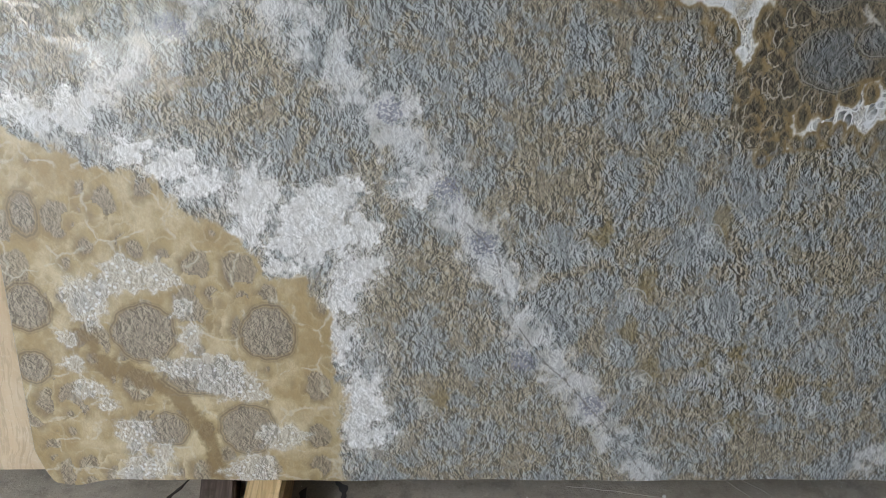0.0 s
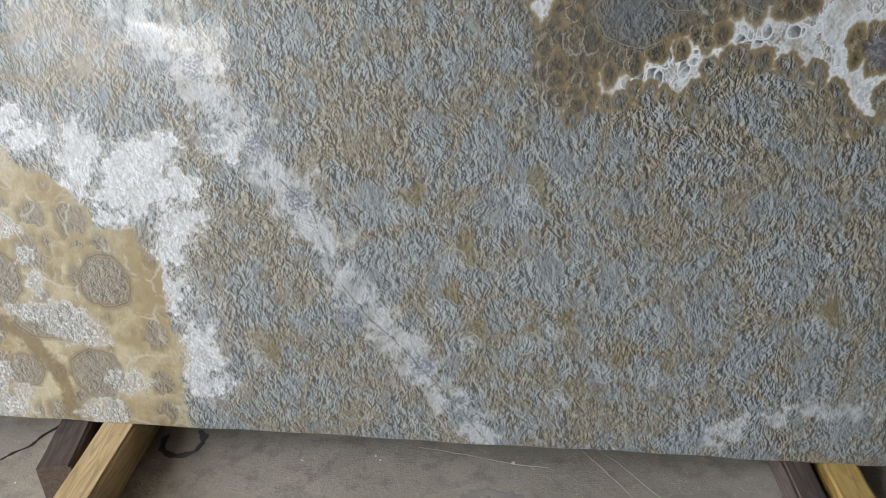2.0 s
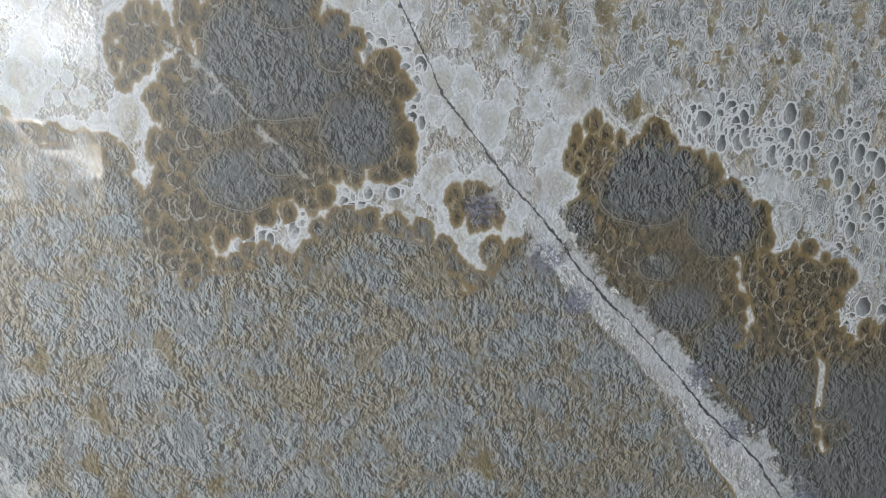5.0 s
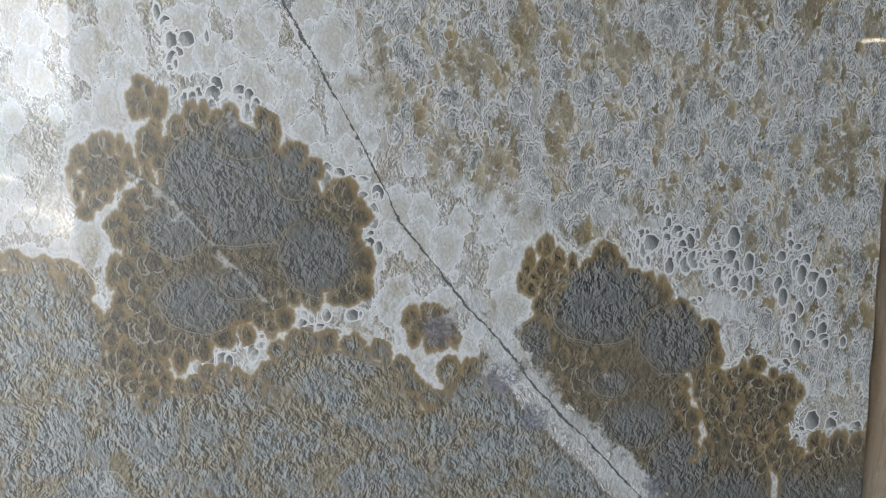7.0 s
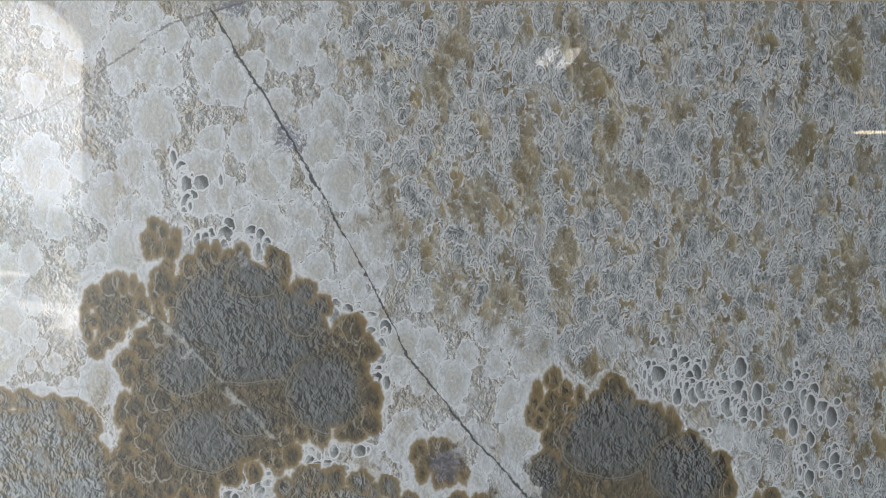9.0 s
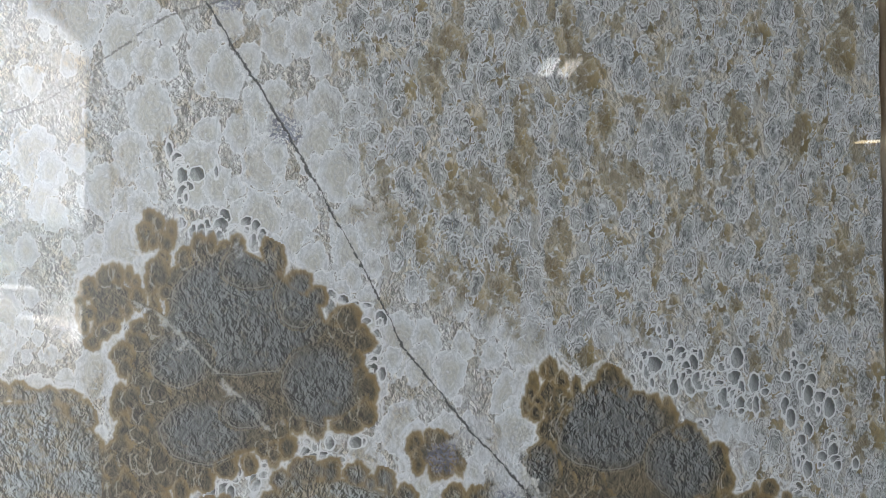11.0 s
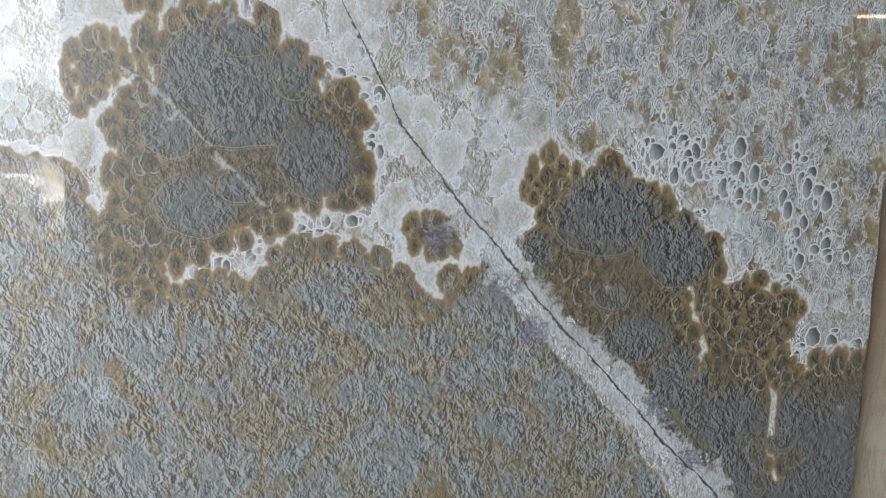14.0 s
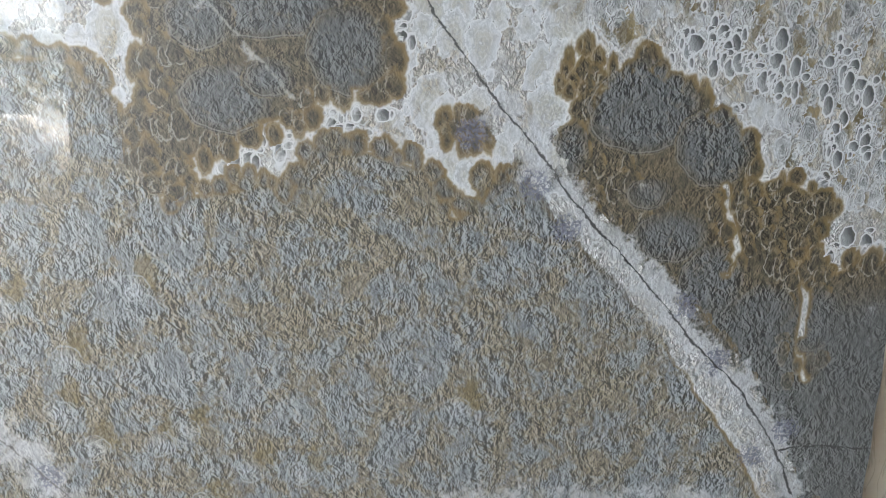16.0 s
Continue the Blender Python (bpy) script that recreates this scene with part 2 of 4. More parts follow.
    # bubbly field of the upper part: tall grey shells with nested white outlines, olive hollows beside them
    tan = m.mix((tall * 0.6 + zone * 0.5).ramp(0.46, 0.62), (0.42, 0.41, 0.39), (0.55, 0.505, 0.43))
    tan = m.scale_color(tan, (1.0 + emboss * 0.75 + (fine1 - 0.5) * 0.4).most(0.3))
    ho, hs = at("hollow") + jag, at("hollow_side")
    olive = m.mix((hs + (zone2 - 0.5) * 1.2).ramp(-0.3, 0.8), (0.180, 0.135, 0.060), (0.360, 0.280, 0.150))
    olive = m.scale_color(olive, (1.0 + emboss * 0.25 + (coarse - 0.5) * 0.5))
    more = (at("brown") * 0.6 + (tall - 0.5) * 3.2 + (zone2 - 0.5) * 1.2 + (coarse - 0.5) * 0.5).ramp(0.08, 0.42)
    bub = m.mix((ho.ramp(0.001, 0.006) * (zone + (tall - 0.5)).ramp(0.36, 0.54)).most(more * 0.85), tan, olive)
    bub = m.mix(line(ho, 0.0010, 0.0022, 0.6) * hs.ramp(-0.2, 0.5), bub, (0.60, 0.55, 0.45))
    slate = m.mix(zone2.ramp(0.35, 0.65), (0.235, 0.243, 0.247), (0.410, 0.410, 0.405))
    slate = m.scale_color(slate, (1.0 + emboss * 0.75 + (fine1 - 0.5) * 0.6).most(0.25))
    for where, width, power in ((0.0034, 0.0018, 0.95), (0.0078, 0.0014, 0.75), (0.0120, 0.0014, 0.6)):
        slate = m.mix(line(shw, where, width, power) * (coarse * 0.6 + zone2 * 0.4).ramp(0.38, 0.50), slate, (0.76, 0.775, 0.79))
    bub = m.mix(shw.ramp(0.0010, 0.0026) * (more + (zone - 0.5) * 2.0 + (coarse - 0.5)).ramp(0.70, 0.30, 0.15, 1.0), bub, slate)
    f_bub = (at("bubbly") + (zone - 0.5) * 0.30 + (zone2 - 0.5) * 0.12).ramp(-0.04, 0.04)
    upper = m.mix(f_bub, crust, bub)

    # strings of dark bubbles with white outlines
    bu = at("bub") + (scal - 0.4) * 0.0022 + (coarse - 0.5) * 0.0030
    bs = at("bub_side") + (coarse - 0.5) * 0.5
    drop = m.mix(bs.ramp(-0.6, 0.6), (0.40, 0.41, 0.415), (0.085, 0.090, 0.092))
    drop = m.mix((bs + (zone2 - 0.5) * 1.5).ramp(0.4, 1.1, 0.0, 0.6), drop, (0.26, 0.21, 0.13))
    drop = m.scale_color(drop, 1.0 + emboss * 0.35)
    drop = m.mix(line(bu, 0.0024, 0.0022, 0.9), drop, (0.84, 0.85, 0.86))
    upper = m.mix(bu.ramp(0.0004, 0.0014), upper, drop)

    # lobed edge between ground and crust: amber, cream, then a white glow with banded shells
    s = at("ground") + (coarse - 0.5) * 0.004 + (zone2 - 0.5) * 0.006 + at("veil") * ((zone2 - 0.5) * 0.12 + (zone - 0.5) * 0.10 + (coarse - 0.5) * 0.03)
    rim = (s + (zone2 - 0.5) * 0.04).ramp(0.030, 0.004) * at("calm").ramp(0.0, 1.0, 1.0, 0.0)
    ground = m.mix(rim * patch.ramp(-0.002, -0.012, 0.0, 0.85) * ds.ramp(0.004, 0.0), ground, m.mix(has_lobe * 0.7, m.mix(0.5, umber, scaly), lobe))
    ground = m.mix((s + (zone2 - 0.5) * 0.016).ramp(0.011, 0.001, 0.0, 0.75) * at("veil").ramp(0.45, 0.15), ground, m.scale_color(m.tint((0.285, 0.195, 0.080)), 1.0 + (coarse - 0.5) * 0.8))
    ground = m.mix(s.ramp(0.004, -0.001, 0.0, 0.6) * zone2.ramp(0.40, 0.58) * at("veil").ramp(0.45, 0.15), ground, (0.50, 0.42, 0.28))
    halo = s.ramp(-0.042, -0.010) * s.ramp(0.002, -0.004) * (zone + (zone2 - 0.5)).ramp(0.36, 0.60) * at("veil").ramp(0.45, 0.15)
    shell = ((s + (zone2 - 0.5) * 0.010) * 560.0).sin()
    upper = m.mix(halo * shell.ramp(-0.2, 0.9, 0.20, 0.75), upper, (0.76, 0.775, 0.80))
    upper = m.mix(halo * shell.ramp(-0.5, -1.0, 0.0, 0.30), upper, (0.36, 0.365, 0.37))
    upper = m.mix(s.ramp(-0.007, -0.002) * (coarse * 0.5 + zone2 * 0.5).ramp(0.42, 0.58, 0.05, 0.85) * at("veil").ramp(0.45, 0.15), upper, (0.82, 0.825, 0.83))
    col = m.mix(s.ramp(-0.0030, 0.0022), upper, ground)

    # crystalline white belt beside the amber: blots with scalloped outlines
    cr = at("belt") + (zone - 0.5) * 0.26 + (zone2 - 0.5) * 0.20 + (coarse - 0.5) * 0.06
    lace = ((m.cells(m.warp(p, 24.0, 0.03, 3.0), 17.0) + zone2 * 0.45 + coarse * 0.15) * 25.0).sin()
    belt = m.mix(coarse.ramp(0.35, 0.65), (0.34, 0.34, 0.335), (0.56, 0.565, 0.575))
    belt = m.mix(lace.ramp(0.70, 1.0, 0.0, 0.6) * coarse.ramp(0.38, 0.52), belt, (0.80, 0.81, 0.83))
    belt = m.mix(lace.ramp(-0.65, -1.0, 0.0, 0.4), belt, (0.26, 0.255, 0.245))
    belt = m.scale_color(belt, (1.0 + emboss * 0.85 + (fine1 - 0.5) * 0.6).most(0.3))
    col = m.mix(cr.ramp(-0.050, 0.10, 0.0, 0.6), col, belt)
    ba = at("blot_all") + (coarse - 0.5) * 0.030 + (zone2 - 0.5) * 0.055 + (zone - 0.5) * 0.02 + (scal - 0.4) * 0.008 - 0.004
    bl = at("blot") + (coarse - 0.5) * 0.006 + (scal - 0.4) * 0.004
    chalk = m.mix((coarse * 0.5 + zone2 * 0.5).ramp(0.38, 0.60), (0.60, 0.595, 0.59), (0.78, 0.79, 0.81))
    chalk = m.mix(line(bl, 0.0040, 0.0022, 0.5) * zone2.ramp(0.42, 0.56), chalk, (0.86, 0.865, 0.88))
    chalk = m.mix(line(bl, 0.0085, 0.0020, 0.35) * coarse.ramp(0.40, 0.52), chalk, (0.38, 0.37, 0.35))
    chalk = m.scale_color(chalk, (1.0 + emboss * 0.30 + (fine1 - 0.5) * 0.6).most(0.5))
    col = m.mix(ba.ramp(-0.004, 0.006, 0.0, 0.88), col, chalk)
    col = m.mix(line(ba, -0.006, 0.0022, 0.5) * coarse.ramp(0.40, 0.50), col, (0.80, 0.81, 0.83))

    # veins: pale veils, purple specks, thin lines
    veil = (at("veil") + (zone2 - 0.5) * 2.3 + (zone - 0.5) * 1.7 + (coarse - 0.5) * 1.0)
    c1 = m.cells(pw, 15.0, "SMOOTH_F1", 0.3)
    milk = m.mix(c1.ramp(0.1, 0.5), (0.47, 0.475, 0.47), (0.62, 0.635, 0.655))
    milk = m.scale_color(milk, (1.0 + emboss * 0.25 + (fine1 - 0.5) * 0.4).most(0.4))
    col = m.mix(veil.ramp(0.42, 0.95, 0.0, 0.80), col, milk)
    speck = (at("purple") + (zone2 - 0.5) * 1.5) * fine1.ramp(0.36, 0.58)
    col = m.mix(speck.ramp(0.25, 0.55, 0.0, 0.8), col, m.mix(coarse.ramp(0.4, 0.6), (0.100, 0.105, 0.160), (0.240, 0.250, 0.330)))

    # amber field: soft honey bodies with cream borders, scaly discs with banded rims, crystals
    ae = m.cells(m.warp(p, 16.0, 0.06, 3.0), 8.0, "DISTANCE_TO_EDGE")
    so, sd = at("soft") + (coarse - 0.5) * 0.003, at("soft_side")
    honey = m.mix((zone * 0.6 + drift * 0.5 + (zone2 - 0.5) * 0.3).ramp(0.40, 0.64), (0.56, 0.480, 0.320), (0.340, 0.245, 0.110))
    nut = m.mix((sd + (zone2 - 0.5) * 1.2).ramp(-0.6, 0.8), (0.225, 0.165, 0.085), (0.400, 0.305, 0.150))
    honey = m.mix((so + (zone2 - 0.5) * 0.020 + (coarse - 0.5) * 0.006).ramp(-0.001, 0.020, 0.0, 0.9), honey, nut)
    honey = m.mix(line(so, 0.0020, 0.0026, 0.3) * zone2.ramp(0.46, 0.60), honey, (0.58, 0.53, 0.40))
    gritty = (so + (zone - 0.5) * 0.04).ramp(0.014, 0.020)
    grit = m.scale_color(m.tint((0.265, 0.230, 0.185)), (1.0 + emboss * 0.75 + (fine1 - 0.5)).most(0.3))
    honey = m.mix(gritty * 0.75, honey, grit)
    veinlet = ae + (coarse - 0.5) * 0.05
    honey = m.mix(veinlet.ramp(0.035, 0.0, 0.0, 0.6) * zone2.ramp(0.42, 0.54), honey, (0.60, 0.57, 0.48))
    honey = m.mix((at("ochre") + (zone2 - 0.5) * 2.2 + (coarse - 0.5) * 0.8).ramp(0.35, 0.9, 0.0, 0.8), honey, (0.190, 0.125, 0.045))
    sc = at("scaly") + (coarse - 0.5) * 0.005
    banded = m.mix(((sc + (zone2 - 0.5) * 0.006) * 1100.0).sin().ramp(-0.6, 1.0), (0.150, 0.112, 0.062), (0.270, 0.205, 0.115))
    honey = m.mix((sc + (zone2 - 0.5) * 0.008).ramp(0.0005, 0.010, 0.0, 0.8), honey, banded)
    honey = m.mix((sc + (zone2 - 0.5) * 0.022 + (coarse - 0.5) * 0.01).ramp(0.010, 0.020, 0.0, 0.85), honey, grit)
    cy = at("crystal") + (zone2 - 0.5) * 0.050 + (coarse - 0.5) * 0.022
    dots = m.cells(m.warp(p, 60.0, 0.008), 95.0)
    honey = m.mix(cy.ramp(-0.012, 0.004, 0.0, 0.6), honey, m.scale_color(m.tint((0.50, 0.505, 0.50)), (1.0 + emboss * 0.6).most(0.3)))
    honey = m.mix((dots + (fine1 - 0.5) * 0.3).ramp(0.40, 0.20, 0.0, 0.75) * cy.ramp(0.0, 0.008), honey, (0.80, 0.82, 0.845))
    honey = m.mix(line(cy, 0.001, 0.0030, 0.5) * coarse.ramp(0.4, 0.55), honey, (0.74, 0.75, 0.765))
    honey = m.scale_color(honey, (1.0 + emboss * 0.10 + (fine1 - 0.5) * 0.22).most(0.4))
    am = at("amber") + (zone2 - 0.5) * 0.06 + (zone - 0.5) * 0.08
    col = m.mix(am.ramp(-0.004, 0.012), col, honey)

    thin = at("hairline") + (zone2 - 0.5) * 0.020 + (fine1 - 0.5) * 0.006
    col = m.mix(thin.abs().ramp(0.0045, 0.0006, 0.0, 0.6) * coarse.ramp(0.38, 0.55), col, (0.52, 0.50, 0.45))
    seam = at("seam") + (zone2 - 0.5) * 0.016 + (fine1 - 0.5) * 0.006
    col = m.mix(seam.abs().ramp(0.0030, 0.0006, 0.0, 0.75) * coarse.ramp(0.38, 0.52), col, (0.12, 0.105, 0.10))
    crack = at("crack") + (zone2 - 0.5) * 0.018 + (fine1 - 0.5) * 0.008
    wide = (coarse + zone2).ramp(0.80, 1.25, 0.35, 1.6)
    col = m.mix((crack.abs() / wide).ramp(0.0030, 0.0010, 0.0, 0.93), col, (0.035, 0.033, 0.034))

    # a clear polish over a softly shining stone
    m.bsdf.inputs["Coat Weight"].default_value, m.bsdf.inputs["Coat Roughness"].default_value = 1.0, 0.015
    m.bsdf.inputs["Coat IOR"].default_value = 1.43
    m.bsdf.inputs["Specular IOR Level"].default_value = 0.8
    return m.done(col, m.noise(p, 3.0, 2.0).ramp(0.3, 0.7, 0.38, 0.48), ior=1.6)


def cream_onyx_material():
    m = Nodes("cream_onyx")
    p = m.warp(m.co, 3.0, 0.12, 3.0)
    z = m.noise(m.co, 4.0, 5.0, 0.6)
    bandv = m.noise(m.place(p, scale=(9.0, 1.0, 0.7)), 2.2, 5.0, 0.6)
    lines = ((bandv + z * 0.3) * 60.0).sin()
    col = m.mix(bandv.ramp(0.3, 0.7), (0.62, 0.50, 0.36), (0.44, 0.33, 0.215))
    col = m.mix(z.ramp(0.45, 0.7), col, (0.66, 0.58, 0.46))
    col = m.mix(lines.ramp(0.5, 1.0, 0.0, 0.35), col, (0.36, 0.29, 0.20))
    col = m.mix(m.noise(m.co, 120.0, 2.0).ramp(0.5, 0.8, 0.0, 0.25), col, (0.74, 0.68, 0.58))
    return m.done(col, 0.07)


def edge_material(name, a, b):
    """Sawn, unpolished stone edge."""
    m = Nodes(name)
    col = m.mix(m.noise(m.co, 30.0, 5.0, 0.65), a, b)
    col = m.mix(m.noise(m.co, 160.0, 3.0).ramp(0.55, 0.75), col, (0.60, 0.60, 0.57))
    return m.done(col, 0.6, m.noise(m.co, 90.0, 4.0), 0.5, 0.003)


def concrete_material(name, a, b, rough=0.7):
    m = Nodes(name)
    z = m.noise(m.co, 1.3, 5.0, 0.6)
    f = m.noise(m.co, 55.0, 5.0, 0.7)
    col = m.mix(z.ramp(0.3, 0.7), a, b)
    col = m.mix(f.ramp(0.55, 0.8, 0.0, 0.55), col, tuple(x * 1.6 for x in b))
    col = m.mix(f.ramp(0.42, 0.25, 0.0, 0.5), col, tuple(x * 0.55 for x in a))
    col = m.mix(m.noise(m.co, 6.0, 4.0, 0.7).ramp(0.58, 0.72, 0.0, 0.35), col, tuple(x * 0.6 for x in a))
    mott = m.noise(m.co, 17.0, 5.0, 0.7)
    col = m.mix(mott.ramp(0.48, 0.66, 0.0, 0.55), col, tuple(x * 0.62 for x in a))
    col = m.mix(m.noise(m.co, 190.0, 3.0, 0.7).ramp(0.54, 0.70, 0.0, 0.5), col, tuple(x * 0.5 for x in a))
    col = m.mix(m.noise(m.co, 260.0, 2.0).ramp(0.62, 0.74, 0.0, 0.5), col, tuple(min(0.8, x * 1.6) for x in b))
    return m.done(col, rough, f + m.noise(m.co, 200.0, 3.0) * 0.5, 0.6, 0.004)


def wood_material(name, a, b, knots=0.0):
    """Sawn timber with the grain along local y."""
    m = Nodes(name)
    p = m.warp(m.place(m.co, scale=(1.0, 0.09, 1.0)), 18.0, 0.03)
    g = m.noise(p, 90.0, 4.0, 0.6, 0.6)
    rings = (m.noise(p, 22.0, 2.0) * 60.0).sin()
    col = m.mix(g.ramp(0.3, 0.7), a, b)
    col = m.mix(rings.ramp(0.2, 1.0, 0.0, 0.45), col, tuple(x * 0.6 for x in a))
    col = m.mix(m.noise(m.co, 14.0, 4.0, 0.7).ramp(0.56, 0.70, 0.0, 0.55), col, tuple(x * 0.45 for x in a))
    col = m.mix(m.rnd() * 0.2, col, b)
    return m.done(col, 0.75, g, 0.6, 0.003)


def plain_material(name, color, rough=0.5, metal=0.0, vary=0.15):
    m = Nodes(name)
    z = m.noise(m.co, 2.5, 5.0, 0.6)
    col = m.mix(z.ramp(0.3, 0.7), tuple(c * (1 - vary) for c in color), tuple(min(1, c * (1 + vary)) for c in color))
    return m.done(col, rough, m.noise(m.co, 40.0, 3.0), 0.1, 0.002, metal)


def glow_material(name, color, strength):
    m = Nodes(name)
    m.bsdf.inputs["Emission Color"].default_value = (*color, 1)
    m.bsdf.inputs["Emission Strength"].default_value = strength
    return m.done((0.8, 0.8, 0.8), 0.4)


def leaf_material():
    m = Nodes("foliage")
    col = m.mix(m.noise(m.co, 0.6, 4.0).ramp(0.3, 0.7), (0.030, 0.050, 0.018), (0.075, 0.105, 0.035))
    return m.done(col, 0.7)


ONYX = onyx_material()
ONYX_EDGE = edge_material("onyx_sawn_edge", (0.20, 0.21, 0.19), (0.34, 0.34, 0.30))
CREAM = cream_onyx_material()
CREAM_EDGE = edge_material("cream_sawn_edge", (0.50, 0.49, 0.44), (0.66, 0.63, 0.56))
FLOOR = concrete_material("floor_concrete", (0.36, 0.315, 0.255), (0.52, 0.465, 0.385))
YARD = concrete_material("yard_concrete", (0.24, 0.225, 0.20), (0.33, 0.31, 0.28), 0.85)
WALL = plain_material("painted_wall", (0.22, 0.22, 0.215), 0.8)
CEIL = plain_material("ceiling_sheet", (0.22, 0.22, 0.22), 0.7)
PINE = wood_material("pale_pine", (0.56, 0.385, 0.185), (0.72, 0.54, 0.30))
YELLOW_PINE = wood_material("yellow_pine", (0.47, 0.30, 0.085), (0.60, 0.41, 0.140))
OLD_WOOD = wood_material("old_dark_timber", (0.072, 0.052, 0.043), (0.135, 0.100, 0.082))
SOOT = plain_material("black_rubber_mark", (0.15, 0.14, 0.14), 0.85, vary=0.5)
SMUDGE = plain_material("grey_smudge", (0.30, 0.27, 0.24), 0.85, vary=0.5)
SCRATCH = plain_material("pale_scratch", (0.50, 0.46, 0.39), 0.8)
CRACKLINE = plain_material("crack_shadow", (0.045, 0.038, 0.032), 0.9)
CHIP = plain_material("white_stone_chip", (0.75, 0.75, 0.73), 0.7)
WHITE_PAINT = plain_material("white_car_paint", (0.78, 0.78, 0.78), 0.15, vary=0.03)
GLASS_DARK = plain_material("dark_window_glass", (0.02, 0.022, 0.025), 0.05, vary=0.1)
CHROME = plain_material("chrome", (0.8, 0.8, 0.8), 0.12, 1.0, 0.05)
TYRE = plain_material("tyre_rubber", (0.025, 0.025, 0.025), 0.8)
STEEL = plain_material("painted_steel", (0.45, 0.45, 0.44), 0.4)
KERB = plain_material("sunlit_yellow_kerb_paint", (0.62, 0.47, 0.20), 0.7)
TUBE_COOL = glow_material("fluorescent_tube", (1.0, 0.97, 0.92), 0.7)
TUBE_WARM = glow_material("warm_tube", (1.0, 0.82, 0.55), 1.2)
LEAVES = leaf_material()


# ---- mesh helpers ----
def part(name, bm, material, parent=None, label=""):
    me = bpy.data.meshes.new(name)
    bm.to_mesh(me)
    bm.free()
    me.materials.append(material)
    ob = new(name, me)
    if parent is not None:
        ob.parent = parent
    if label:
        ob["label"] = label
    return ob


def thing(name, m, label, category, group="", kind=""):
    ob = new(name)
    ob.matrix_world = m
    return tagged(ob, label, category, group, kind)


def box(bm, lo, hi, bevel=0.0, m=None):
    got = bmesh.ops.create_cube(bm, size=1.0)["verts"]
    for v in got:
        for i in range(3):
            v.co[i] = lo[i] if v.co[i] < 0 else hi[i]
    if bevel:
        edges = list({e for v in got for e in v.link_edges})
        got = bmesh.ops.bevel(bm, geom=edges, offset=bevel, segments=2, affect="EDGES")["verts"]
    if m is not None:
        bmesh.ops.transform(bm, matrix=m, verts=got)
    return bm


def boxed(lo, hi, bevel=0.0):
    return box(bmesh.new(), lo, hi, bevel)


def tube(bm, a, b, radius, sides=12):
    a, b = Vector(a), Vector(b)
    m = Matrix.Translation((a + b) / 2) @ (b - a).to_track_quat("Z", "Y").to_matrix().to_4x4()
    bmesh.ops.create_cone(bm, cap_ends=True, segments=sides, radius1=radius, radius2=radius, depth=(b - a).length, matrix=m)
    return bm


# ---- the hall ----
DOOR_L, DOOR_R, DOOR_TOP, DOOR_Y = -4.45, -2.07, 5.2, -5.09
# side opening: out of view, added for more light from the left
SIDE_Y0, SIDE_Y1, SIDE_TOP = -4.3, 0.9, 6.0
HALL = dict(x0=-4.6, x1=16.0, y1=1.75, y0=-17.0, top=6.4)


def structure(name, lo, hi, material, label, category):
    ob = part(name, boxed(lo, hi), material)
    return tagged(ob, label, category, kind="structure")


structure("floor", (HALL["x0"], DOOR_Y, -0.2), (HALL["x1"], HALL["y1"], 0.0), FLOOR, "worn brown-grey concrete warehouse floor with dust", "floor")
structure("floor_2", (-0.9, HALL["y0"], -0.2), (HALL["x1"], DOOR_Y, 0.0), FLOOR, "worn grey concrete floor of the deeper hall", "floor")
structure("wall_north", (HALL["x0"], HALL["y1"], 0.0), (HALL["x1"], HALL["y1"] + 0.2, HALL["top"]), WALL, "plain grey painted wall behind the slabs", "wall")
structure("wall_west_1", (HALL["x0"] - 0.2, DOOR_Y - 0.2, 0.0), (HALL["x0"], SIDE_Y0, HALL["top"]), WALL, "plain grey painted side wall", "wall")
structure("wall_west_2", (HALL["x0"] - 0.2, SIDE_Y1, 0.0), (HALL["x0"], HALL["y1"] + 0.2, HALL["top"]), WALL, "plain grey painted side wall", "wall")
structure("wall_west_lintel", (HALL["x0"] - 0.2, SIDE_Y0, SIDE_TOP), (HALL["x0"], SIDE_Y1, HALL["top"]), WALL, "grey wall above the unseen side opening added for light", "wall")
structure("wall_east", (HALL["x1"], HALL["y0"] - 0.2, 0.0), (HALL["x1"] + 0.2, HALL["y1"] + 0.2, HALL["top"]), WALL, "plain grey painted end wall", "wall")
structure("wall_door_side", (HALL["x0"], DOOR_Y - 0.2, 0.0), (DOOR_L, DOOR_Y, HALL["top"]), WALL, "grey wall beside the open loading door", "wall")
structure("wall_door_pier", (DOOR_R, DOOR_Y - 0.2, 0.0), (-0.9, DOOR_Y, HALL["top"]), WALL, "grey wall pier beside the open loading door", "wall")
structure("wall_door_lintel", (DOOR_L, DOOR_Y - 0.2, DOOR_TOP), (DOOR_R, DOOR_Y, HALL["top"]), WALL, "grey wall above the open loading door", "wall")
structure("wall_inner", (-1.1, HALL["y0"], 0.0), (-0.9, DOOR_Y - 0.2, HALL["top"]), WALL, "plain grey wall of the deeper hall", "wall")
structure("wall_south", (-1.1, HALL["y0"] - 0.2, 0.0), (HALL["x1"], HALL["y0"], HALL["top"]), WALL, "plain grey far wall of the hall", "wall")
structure("ceiling", (HALL["x0"] - 0.2, HALL["y0"] - 0.2, HALL["top"]), (HALL["x1"] + 0.2, HALL["y1"] + 0.2, HALL["top"] + 0.2), CEIL, "grey sheet ceiling of the warehouse", "ceiling")
_yard = boxed((-400, -500, -0.4), (400, 200, -0.21))
tagged(part("ground", _yard, YARD), "sunlit grey yard outside the loading door", "ground", kind="structure")
